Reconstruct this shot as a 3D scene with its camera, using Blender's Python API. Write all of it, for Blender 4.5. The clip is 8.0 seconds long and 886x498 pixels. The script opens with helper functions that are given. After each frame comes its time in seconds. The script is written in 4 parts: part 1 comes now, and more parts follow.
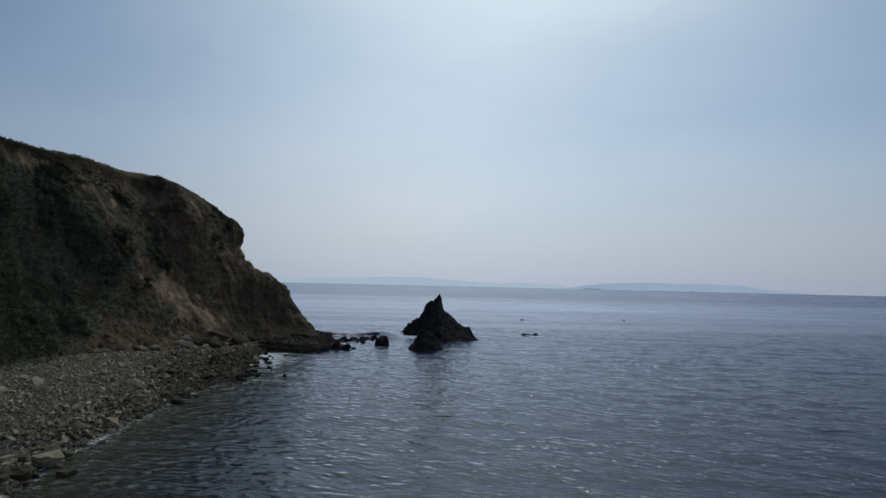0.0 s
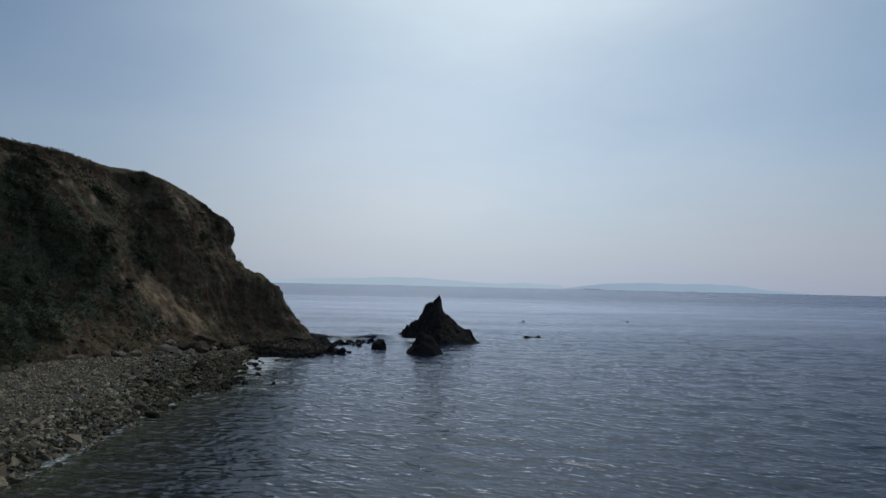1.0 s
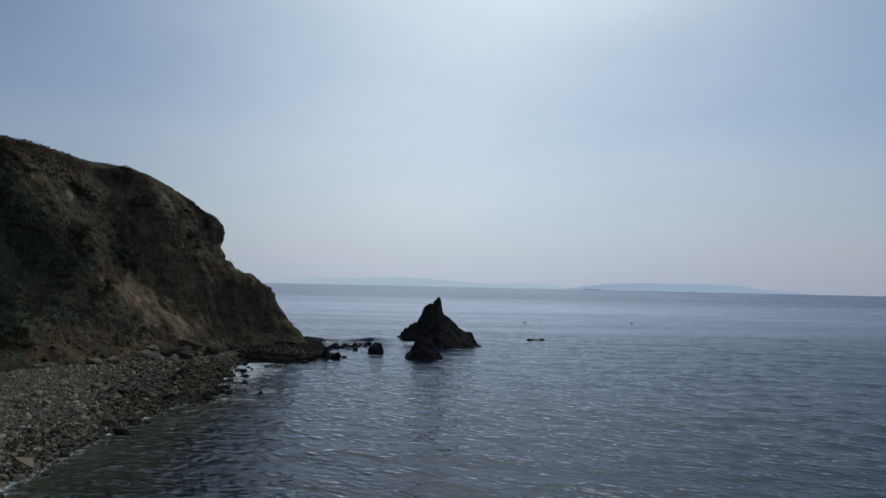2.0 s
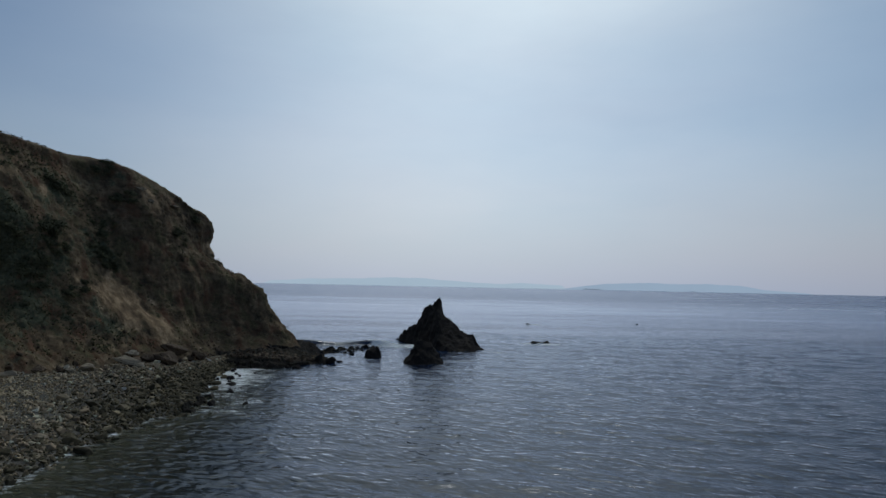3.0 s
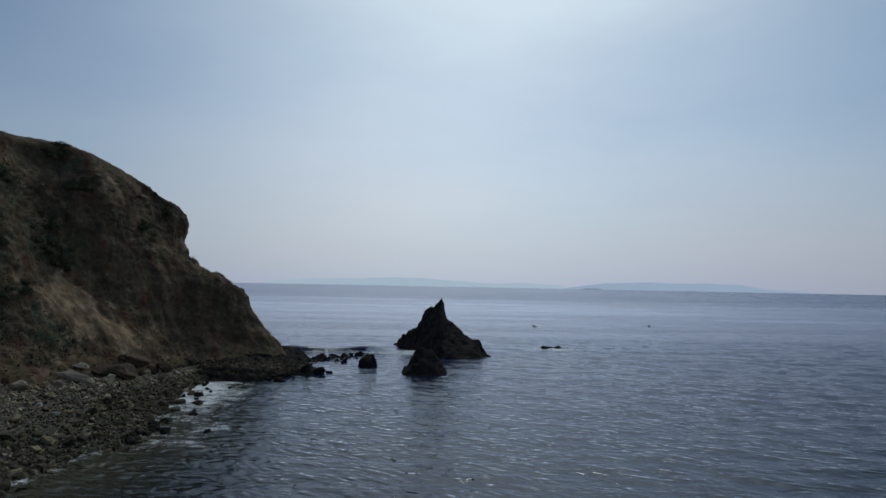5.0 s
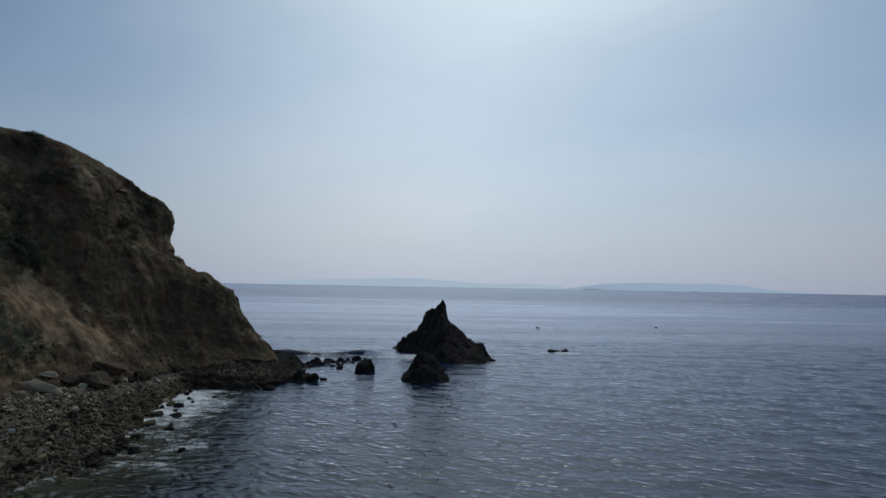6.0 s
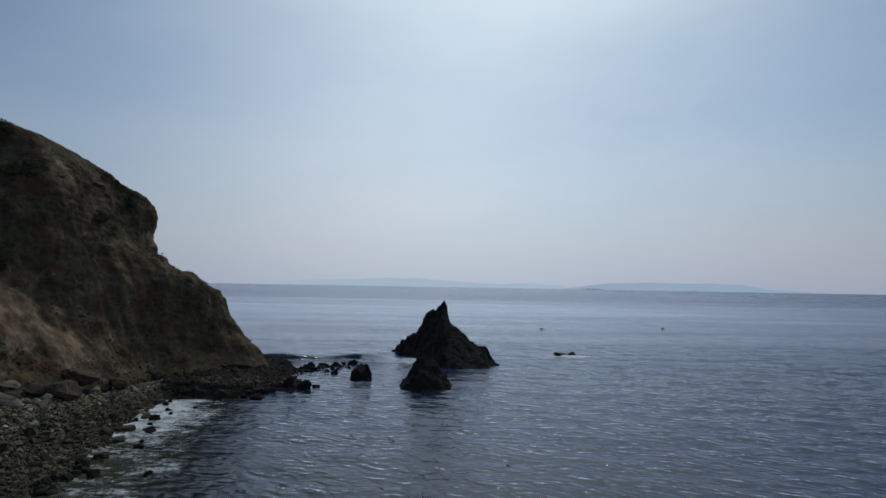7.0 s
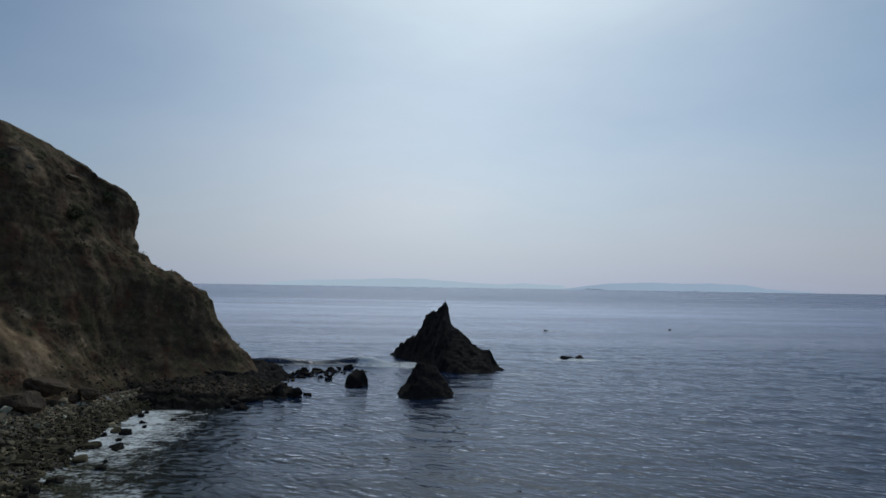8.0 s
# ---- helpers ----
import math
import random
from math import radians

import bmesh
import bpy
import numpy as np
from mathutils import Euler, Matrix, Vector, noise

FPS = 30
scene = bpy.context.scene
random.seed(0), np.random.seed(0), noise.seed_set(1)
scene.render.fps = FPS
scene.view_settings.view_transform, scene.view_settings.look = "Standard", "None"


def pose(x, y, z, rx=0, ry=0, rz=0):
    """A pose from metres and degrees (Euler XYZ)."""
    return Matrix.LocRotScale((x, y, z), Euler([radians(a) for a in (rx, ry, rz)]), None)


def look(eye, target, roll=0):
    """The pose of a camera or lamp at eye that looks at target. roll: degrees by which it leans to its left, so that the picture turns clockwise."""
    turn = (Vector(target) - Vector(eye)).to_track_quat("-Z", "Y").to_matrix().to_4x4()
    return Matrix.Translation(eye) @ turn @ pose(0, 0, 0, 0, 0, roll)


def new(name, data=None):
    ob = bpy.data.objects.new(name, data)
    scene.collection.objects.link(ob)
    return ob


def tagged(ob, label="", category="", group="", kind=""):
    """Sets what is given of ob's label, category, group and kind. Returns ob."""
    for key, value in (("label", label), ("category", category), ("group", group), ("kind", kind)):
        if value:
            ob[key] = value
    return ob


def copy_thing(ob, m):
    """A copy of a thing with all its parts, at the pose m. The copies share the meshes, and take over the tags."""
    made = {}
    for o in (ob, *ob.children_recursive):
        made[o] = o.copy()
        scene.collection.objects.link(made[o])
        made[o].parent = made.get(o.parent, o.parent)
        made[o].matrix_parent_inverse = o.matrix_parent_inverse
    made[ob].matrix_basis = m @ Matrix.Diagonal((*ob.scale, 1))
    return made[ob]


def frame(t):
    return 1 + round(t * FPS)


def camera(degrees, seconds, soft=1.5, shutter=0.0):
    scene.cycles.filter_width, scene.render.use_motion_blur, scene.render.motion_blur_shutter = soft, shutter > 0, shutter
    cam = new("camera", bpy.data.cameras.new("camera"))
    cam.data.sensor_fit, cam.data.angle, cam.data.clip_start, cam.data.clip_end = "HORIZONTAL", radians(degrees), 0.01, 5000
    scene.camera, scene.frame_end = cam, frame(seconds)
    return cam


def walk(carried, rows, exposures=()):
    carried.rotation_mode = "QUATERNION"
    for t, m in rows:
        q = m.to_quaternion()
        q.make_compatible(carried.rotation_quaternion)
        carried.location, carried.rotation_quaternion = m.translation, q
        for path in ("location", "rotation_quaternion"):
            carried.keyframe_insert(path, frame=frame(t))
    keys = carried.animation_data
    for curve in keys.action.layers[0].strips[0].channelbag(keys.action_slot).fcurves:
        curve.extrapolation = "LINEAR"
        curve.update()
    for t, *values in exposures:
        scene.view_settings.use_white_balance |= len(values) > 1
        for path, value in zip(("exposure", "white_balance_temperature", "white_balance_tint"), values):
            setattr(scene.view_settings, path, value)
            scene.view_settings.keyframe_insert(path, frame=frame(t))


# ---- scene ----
cam = camera(67.6, 8.0)
# the walk: a drone flies low over the water towards a sea stack
PATH = [
    (0, (1.3, 0.914, 16.745), (1.292, 2.911, 16.85), 1.320),
    (0.5, (1.256, 4.653, 16.789), (1.25, 6.65, 16.895), 1.304),
    (1, (1.199, 8.465, 16.867), (1.193, 10.462, 16.973), 1.287),
    (1.5, (1.119, 12.427, 16.955), (1.114, 14.424, 17.062), 1.268),
    (3, (0.826, 24.582, 17.135), (0.822, 26.579, 17.242), 1.206),
    (3.5, (0.631, 28.772, 17.145), (0.628, 30.77, 17.252), 1.183),
    (4, (0.432, 33.006, 17.16), (0.43, 35.004, 17.267), 1.159),
    (4.5, (0.235, 37.215, 17.164), (0.233, 39.212, 17.27), 1.134),
    (6, (-0.289, 49.727, 17.136), (-0.292, 51.724, 17.244), 1.051),
    (6.5, (-0.452, 53.833, 17.14), (-0.455, 55.831, 17.247), 1.021),
    (7, (-0.54, 57.85, 17.132), (-0.543, 59.847, 17.24), 0.990),
    (7.5, (-0.593, 61.828, 17.121), (-0.598, 63.825, 17.23), 0.958),
    (8, (-0.62, 65.733, 17.092), (-0.625, 67.73, 17.201), 0.925),
]
walk(cam, [(t, look(eye, target, roll)) for t, eye, target, roll in PATH])

# ---------------------------------------------------------------- world, sun
SUN_UP, SUN_TURN = 50.0, 6.0     # degrees above the horizon, degrees to the right of the way ahead
su, sa = radians(SUN_UP), radians(SUN_TURN)
SUN_WAY = Vector((math.cos(su) * math.sin(sa), math.cos(su) * math.cos(sa), math.sin(su)))


def build_world():
    """A blue sky behind thin sea haze: the haze thickens to the horizon and glows round the sun."""
    world = bpy.data.worlds.new("sky")
    scene.world = world
    world.use_nodes = True
    n, l = world.node_tree.nodes, world.node_tree.links

    def calc(op, a, b=None):
        m = n.new("ShaderNodeMath")
        m.operation = op
        for sock, v in zip(m.inputs, (a, b)):
            if isinstance(v, (int, float)):
                sock.default_value = v
            elif v is not None:
                l.new(v, sock)
        return m.outputs[0]

    sky = n.new("ShaderNodeTexSky")
    sky.sky_type, sky.sun_disc = "NISHITA", False
    sky.sun_elevation, sky.sun_rotation = su, sa
    sky.altitude, sky.air_density, sky.dust_density, sky.ozone_density = 0, 1.0, 0.15, 5.0
    base = n.new("ShaderNodeVectorMath")
    base.operation = "MULTIPLY"
    base.inputs[1].default_value = (0.40, 0.495, 0.528)
    l.new(sky.outputs[0], base.inputs[0])
    coord = n.new("ShaderNodeTexCoord").outputs["Generated"]
    sep = n.new("ShaderNodeSeparateXYZ")
    l.new(coord, sep.inputs[0])
    dot = n.new("ShaderNodeVectorMath")
    dot.operation = "DOT_PRODUCT"
    l.new(coord, dot.inputs[0])
    dot.inputs[1].default_value = SUN_WAY
    near_sun = calc("MAXIMUM", dot.outputs["Value"], 0.0)
    # thin, uneven veil of high cloud
    mp = n.new("ShaderNodeMapping")
    mp.inputs["Scale"].default_value = (2.2, 2.2, 7.0)
    l.new(coord, mp.inputs["Vector"])
    veil = n.new("ShaderNodeTexNoise")
    veil.inputs["Scale"].default_value, veil.inputs["Detail"].default_value, veil.inputs["Roughness"].default_value = 1.6, 5, 0.55
    l.new(mp.outputs[0], veil.inputs["Vector"])
    uneven = calc("ADD", 0.82, calc("MULTIPLY", veil.outputs["Fac"], 0.36))
    up = calc("MULTIPLY", calc("MAXIMUM", sep.outputs["Z"], 0.0), 1 / 0.228)
    thick = calc("MULTIPLY", calc("POWER", 2.718, calc("MULTIPLY", calc("POWER", up, 1.8), -1.0)), 0.97)
    thick = calc("MINIMUM", calc("MULTIPLY", thick, uneven), 1.0)
    tint = n.new("ShaderNodeVectorMath")
    tint.operation = "SCALE"
    tint.inputs[0].default_value = (3.99, 4.43, 5.08)
    lift = calc("ADD", calc("MULTIPLY", calc("POWER", near_sun, 3.0), 1.2), calc("MULTIPLY", calc("POWER", near_sun, 6.0), 1.7))
    l.new(calc("ADD", 0.59, lift), tint.inputs["Scale"])
    haze = n.new("ShaderNodeMix")
    haze.data_type = "RGBA"
    l.new(thick, haze.inputs[0])
    l.new(base.outputs[0], haze.inputs[6])
    l.new(tint.outputs[0], haze.inputs[7])
    glow = n.new("ShaderNodeVectorMath")
    glow.operation = "SCALE"
    glow.inputs[0].default_value = (14.0, 14.2, 12.2)
    aureole = calc("MULTIPLY", calc("POWER", near_sun, 42.0), 1.0)
    l.new(calc("ADD", calc("MULTIPLY", calc("POWER", near_sun, 10.0), uneven), aureole), glow.inputs["Scale"])
    total = n.new("ShaderNodeVectorMath")
    total.operation = "ADD"
    l.new(haze.outputs[2], total.inputs[0])
    l.new(glow.outputs[0], total.inputs[1])
    # the brightest haze hangs low under the sun
    low = n.new("ShaderNodeVectorMath")
    low.operation = "DOT_PRODUCT"
    l.new(coord, low.inputs[0])
    low.inputs[1].default_value = Vector((math.sin(radians(-4)), math.cos(radians(-4)), 0.22)).normalized()
    under = n.new("ShaderNodeVectorMath")
    under.operation = "SCALE"
    under.inputs[0].default_value = (1.05, 0.96, 0.75)
    l.new(calc("POWER", calc("MAXIMUM", low.outputs["Value"], 0.0), 22.0), under.inputs["Scale"])
    whole = n.new("ShaderNodeVectorMath")
    whole.operation = "ADD"
    l.new(total.outputs[0], whole.inputs[0])
    l.new(under.outputs[0], whole.inputs[1])
    # broad, faint drifts of warmer and cooler veil
    drift = n.new("ShaderNodeTexNoise")
    drift.inputs["Scale"].default_value, drift.inputs["Detail"].default_value, drift.inputs["Roughness"].default_value = 1.15, 3, 0.5
    bend = n.new("ShaderNodeMapping")
    bend.inputs["Rotation"].default_value, bend.inputs["Scale"].default_value, bend.inputs["Location"].default_value = (0.0, 0.5, 0.0), (2.0, 2.0, 5.5), (3.1, 0.4, 0.0)
    l.new(coord, bend.inputs["Vector"])
    l.new(bend.outputs[0], drift.inputs["Vector"])
    hue = n.new("ShaderNodeValToRGB")
    hue.color_ramp.elements[0].position, hue.color_ramp.elements[0].color = 0.36, (0.97, 0.99, 1.0, 1)
    hue.color_ramp.elements[1].position, hue.color_ramp.elements[1].color = 0.64, (1.005, 0.985, 0.985, 1)
    l.new(drift.outputs["Fac"], hue.inputs[0])
    tinted = n.new("ShaderNodeVectorMath")
    tinted.operation = "MULTIPLY"
    l.new(whole.outputs[0], tinted.inputs[0])
    l.new(hue.outputs[0], tinted.inputs[1])
    # the sky is bluer overhead and a little rosy in the thick air lower down
    depth = calc("POWER", 2.718, calc("MULTIPLY", calc("MAXIMUM", sep.outputs["Z"], 0.0), -5.0))
    rosy = n.new("ShaderNodeMix")
    rosy.data_type = "RGBA"
    l.new(depth, rosy.inputs[0])
    rosy.inputs[6].default_value, rosy.inputs[7].default_value = (0.965, 1.006, 1.005, 1), (1.022, 0.994, 0.994, 1)
    whole = n.new("ShaderNodeVectorMath")
    whole.operation = "MULTIPLY"
    l.new(tinted.outputs[0], whole.inputs[0])
    l.new(rosy.outputs[2], whole.inputs[1])
    # the last breath of haze over the water is cooler
    rim = calc("POWER", 2.718, calc("MULTIPLY", calc("MAXIMUM", sep.outputs["Z"], 0.0), -26.0))
    cool = n.new("ShaderNodeMix")
    cool.data_type, cool.blend_type = "RGBA", "MULTIPLY"
    l.new(rim, cool.inputs[0])
    l.new(whole.outputs[0], cool.inputs[6])
    cool.inputs[7].default_value = (0.93, 0.98, 1.08, 1)
    l.new(cool.outputs[2], n["Background"].inputs[0])
    n["Background"].inputs[1].default_value = 0.1


build_world()
sun = new("sun", bpy.data.lights.new("sun", "SUN"))
sun.data.energy, sun.data.angle, sun.data.color = 0.16, radians(5.0), (1.0, 0.98, 0.95)
sun.matrix_world = look(SUN_WAY * 300, (0, 0, 0))
scene.view_settings.exposure = 0.0


# ---------------------------------------------------------------- materials
def material(name):
    m = bpy.data.materials.new(name)
    m.use_nodes = True
    return m, m.node_tree.nodes, m.node_tree.links, m.node_tree.nodes["Principled BSDF"]


def noise_node(n, l, scale, detail=6, rough=0.6, vec=None, stretch=None):
    tex = n.new("ShaderNodeTexNoise")
    tex.inputs["Scale"].default_value, tex.inputs["Detail"].default_value, tex.inputs["Roughness"].default_value = scale, detail, rough
    if vec is None:
        vec = n.new("ShaderNodeNewGeometry").outputs["Position"]
    if stretch:
        mp = n.new("ShaderNodeMapping")
        mp.inputs["Scale"].default_value = stretch
        l.new(vec, mp.inputs["Vector"])
        vec = mp.outputs[0]
    l.new(vec, tex.inputs["Vector"])
    return tex.outputs["Fac"]


def ramp(n, l, fac, stops):
    r = n.new("ShaderNodeValToRGB")
    while len(r.color_ramp.elements) < len(stops):
        r.color_ramp.elements.new(0.5)
    for e, (p, c) in zip(r.color_ramp.elements, stops):
        e.position, e.color = p, (*c, 1) if len(c) == 3 else c
    l.new(fac, r.inputs[0])
    return r.outputs[0]


def mixed(n, l, fac, a, b, mode="MIX"):
    m = n.new("ShaderNodeMix")
    m.data_type, m.blend_type = "RGBA", mode
    if isinstance(fac, float):
        m.inputs[0].default_value = fac
    else:
        l.new(fac, m.inputs[0])
    for sock, v in ((m.inputs[6], a), (m.inputs[7], b)):
        if isinstance(v, tuple):
            sock.default_value = (*v, 1)
        else:
            l.new(v, sock)
    return m.outputs[2]


def maths(n, l, op, a, b=None):
    m = n.new("ShaderNodeMath")
    m.operation = op
    for sock, v in zip(m.inputs, (a, b)):
        if v is None:
            continue
        if isinstance(v, (int, float)):
            sock.default_value = v
        else:
            l.new(v, sock)
    return m.outputs[0]


def bump(n, l, height, strength, distance, normal=None):
    b = n.new("ShaderNodeBump")
    b.inputs["Strength"].default_value, b.inputs["Distance"].default_value = strength, distance
    l.new(height, b.inputs["Height"])
    if normal is not None:
        l.new(normal, b.inputs["Normal"])
    return b.outputs[0]


def attribute(n, name):
    a = n.new("ShaderNodeAttribute")
    a.attribute_name = name
    return a.outputs["Fac"]


def rock_material(name, dark, mid, light, scale=1.0, rough=0.9, relief=0.35, strata=None, island=False, gloss=0.3):
    """Stone or earth: two scales of colour, grain and relief."""
    m, n, l, p = material(name)
    big = noise_node(n, l, 0.12 * scale, 5, 0.6)
    fine = noise_node(n, l, 1.3 * scale, 8, 0.7, stretch=strata)
    tone = maths(n, l, "ADD", maths(n, l, "MULTIPLY", big, 0.5), maths(n, l, "MULTIPLY", fine, 0.5))
    col = ramp(n, l, tone, [(0.33, dark), (0.5, mid), (0.68, light)])
    if island:
        geo = n.new("ShaderNodeNewGeometry")
        oi = n.new("ShaderNodeObjectInfo")
        rnd = maths(n, l, "FRACT", maths(n, l, "ADD", geo.outputs["Random Per Island"], oi.outputs["Random"]))
        col = mixed(n, l, 0.75, col, ramp(n, l, rnd, [(0.0, dark), (0.35, mid), (0.8, mid), (0.97, light), (1.0, tuple(min(0.6, 1.3 * v) for v in light))]))
    l.new(col, p.inputs["Base Color"])
    p.inputs["Roughness"].default_value = rough
    p.inputs["Specular IOR Level"].default_value = gloss
    grain = noise_node(n, l, 6.0 * scale, 6, 0.7)
    l.new(bump(n, l, grain, 0.6, 0.06 / scale, bump(n, l, fine, 0.8, relief / scale)), p.inputs["Normal"])
    return m


def hill_material():
    """Sandy earth and weathered sandstone, bare in the slides, with a felt of dry scrub over the rest."""
    m, n, l, p = material("hillside_earth")
    mid = noise_node(n, l, 0.42, 7, 0.62, stretch=(1, 1, 0.7))
    fine = noise_node(n, l, 2.4, 8, 0.7)
    bed = noise_node(n, l, 0.30, 5, 0.6, stretch=(0.6, 0.6, 2.2))
    wash = noise_node(n, l, 0.55, 7, 0.66, stretch=(1.0, 1.0, 0.5))
    tone = maths(n, l, "ADD", maths(n, l, "MULTIPLY", bed, 0.30), maths(n, l, "ADD", maths(n, l, "MULTIPLY", mid, 0.45), maths(n, l, "MULTIPLY", fine, 0.25)))
    earth = ramp(n, l, tone, [(0.38, (0.052, 0.038, 0.026)), (0.48, (0.120, 0.084, 0.050)), (0.57, (0.212, 0.148, 0.088)), (0.66, (0.397, 0.299, 0.192))])
    slide_tone = maths(n, l, "ADD", maths(n, l, "MULTIPLY", wash, 0.55), maths(n, l, "MULTIPLY", mid, 0.45))
    sand = ramp(n, l, slide_tone, [(0.38, (0.104, 0.068, 0.044)), (0.49, (0.250, 0.165, 0.093)), (0.62, (0.500, 0.350, 0.210))])
    rust = mixed(n, l, ramp(n, l, noise_node(n, l, 0.28, 4, 0.6), [(0.50, (0, 0, 0)), (0.66, (0.75, 0.75, 0.75))]), earth, (0.140, 0.068, 0.040))
    scrub = ramp(n, l, fine, [(0.35, (0.068, 0.070, 0.043)), (0.52, (0.104, 0.105, 0.064)), (0.70, (0.160, 0.148, 0.088))])
    olive = ramp(n, l, fine, [(0.35, (0.064, 0.056, 0.029)), (0.60, (0.140, 0.118, 0.059))])
    patchy = noise_node(n, l, 0.2, 6, 0.62)
    bare = attribute(n, "bare")
    veg = attribute(n, "veg")
    edge = maths(n, l, "MULTIPLY", maths(n, l, "SUBTRACT", mid, 0.5), 1.5)
    bare_mask = ramp(n, l, maths(n, l, "ADD", bare, maths(n, l, "MULTIPLY", edge, 1.7)), [(0.36, (0, 0, 0)), (0.80, (1, 1, 1))])
    veg_mask = ramp(n, l, maths(n, l, "ADD", maths(n, l, "ADD", veg, edge), maths(n, l, "MULTIPLY", maths(n, l, "SUBTRACT", patchy, 0.44), 2.2)), [(0.30, (0, 0, 0)), (0.58, (1, 1, 1))])
    olive_mask = ramp(n, l, noise_node(n, l, 0.24, 6, 0.66, stretch=(1, 1.3, 1)), [(0.50, (0, 0, 0)), (0.62, (0.75, 0.75, 0.75))])
    col = mixed(n, l, olive_mask, rust, olive)
    col = mixed(n, l, veg_mask, col, scrub)
    col = mixed(n, l, bare_mask, col, sand)
    l.new(col, p.inputs["Base Color"])
    p.inputs["Roughness"].default_value = 0.95
    p.inputs["Specular IOR Level"].default_value = 0.12
    l.new(bump(n, l, fine, 0.8, 0.16, bump(n, l, mid, 0.7, 0.45)), p.inputs["Normal"])
    return m


def sea_material():
    """Wind-rippled water: two crossing trains of short waves, fine ripples, slicks, and foam where the mesh says so."""
    m, n, l, p = material("sea_water")
    geo = n.new("ShaderNodeNewGeometry").outputs["Position"]

    def train(scale, turn, along, detail):
        mp = n.new("ShaderNodeMapping")
        mp.inputs["Rotation"].default_value = (0, 0, radians(turn))
        l.new(geo, mp.inputs["Vector"])
        return noise_node(n, l, scale, detail, 0.5, mp.outputs[0], (along, 1.0, 1.0))

    def crested(height, sharp=-2.0):
        """Sharp crests and broad troughs in place of round hills."""
        v = maths(n, l, "SUBTRACT", height, 0.5)
        return maths(n, l, "MULTIPLY", maths(n, l, "POWER", maths(n, l, "ADD", maths(n, l, "MULTIPLY", v, v), 0.0035), 0.5), sharp)
    first, second, fine = crested(train(0.66, 33, 0.5, 1), 1.6), crested(train(0.60, 8, 0.55, 1), -1.8), train(2.4, 24, 0.55, 3)
    slick = noise_node(n, l, 0.011, 4, 0.55, geo, (0.25, 1.0, 1.0))
    shallow, foam = attribute(n, "shallow"), attribute(n, "foam")
    lace = maths(n, l, "ADD", maths(n, l, "MULTIPLY", noise_node(n, l, 0.5, 9, 0.72, geo, (0.7, 1.0, 1.0)), 0.65), maths(n, l, "MULTIPLY", noise_node(n, l, 2.1, 4, 0.7, geo), 0.35))
    mask = ramp(n, l, maths(n, l, "ADD", foam, maths(n, l, "MULTIPLY", maths(n, l, "MULTIPLY", maths(n, l, "SUBTRACT", lace, 0.5), 3.3), maths(n, l, "MINIMUM", 1.0, maths(n, l, "MULTIPLY", foam, 7.0)))), [(0.5, (0, 0, 0)), (1.1, (1, 1, 1))])
    sep = n.new("ShaderNodeSeparateXYZ")
    l.new(geo, sep.inputs[0])
    # distant haze put into the colour: water turns bluer from y 110 to 420
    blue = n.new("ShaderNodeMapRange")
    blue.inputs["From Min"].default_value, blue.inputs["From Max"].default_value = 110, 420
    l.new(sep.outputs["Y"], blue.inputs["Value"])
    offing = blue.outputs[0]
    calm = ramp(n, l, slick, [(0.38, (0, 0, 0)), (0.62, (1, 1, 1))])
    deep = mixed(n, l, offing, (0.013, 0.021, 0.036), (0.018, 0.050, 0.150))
    near = ramp(n, l, shallow, [(0.5, (0.017, 0.021, 0.018)), (0.95, (0.080, 0.077, 0.048))])
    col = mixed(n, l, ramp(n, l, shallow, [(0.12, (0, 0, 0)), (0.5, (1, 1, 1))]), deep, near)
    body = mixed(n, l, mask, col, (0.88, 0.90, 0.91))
    # offshore the wind ripples are rougher than in the lee of the headland
    wind = n.new("ShaderNodeMapRange")
    wind.interpolation_type = "SMOOTHSTEP"
    wind.inputs["From Min"].default_value, wind.inputs["From Max"].default_value = 90, 700
    wind.inputs["To Min"].default_value, wind.inputs["To Max"].default_value = 0.045, 0.22
    l.new(sep.outputs["Y"], wind.inputs["Value"])
    rough = maths(n, l, "MULTIPLY", wind.outputs[0], maths(n, l, "SUBTRACT", 1.15, maths(n, l, "MULTIPLY", calm, 0.38)))
    # towards the right the water is made rougher, its reflection painted weaker
    lee = n.new("ShaderNodeMapRange")
    lee.interpolation_type = "SMOOTHSTEP"
    lee.inputs["From Min"].default_value, lee.inputs["From Max"].default_value = -0.05, 0.75
    l.new(maths(n, l, "DIVIDE", sep.outputs["X"], maths(n, l, "ADD", maths(n, l, "MAXIMUM", sep.outputs["Y"], 0.0), 20.0)), lee.inputs["Value"])
    side_dull = lee.outputs[0]
    rough = maths(n, l, "ADD", rough, maths(n, l, "MULTIPLY", side_dull, 0.05))
    # single waves drown in the roughness far out
    far = n.new("ShaderNodeMapRange")
    far.interpolation_type = "SMOOTHSTEP"
    far.inputs["From Min"].default_value, far.inputs["From Max"].default_value = 110, 760
    far.inputs["To Min"].default_value, far.inputs["To Max"].default_value = 0.95, 0.22
    l.new(sep.outputs["Y"], far.inputs["Value"])
    waves = None
    for height, tall in ((first, 0.26), (second, 0.17), (fine, 0.065)):
        waves = bump(n, l, height, 0.9, tall, waves)
        l.new(far.outputs[0], waves.node.inputs["Strength"])
        # waves thrown back from the shore make the water there choppier
        l.new(maths(n, l, "MULTIPLY", maths(n, l, "ADD", maths(n, l, "MULTIPLY", shallow, 1.2), 1.0), tall), waves.node.inputs["Distance"])
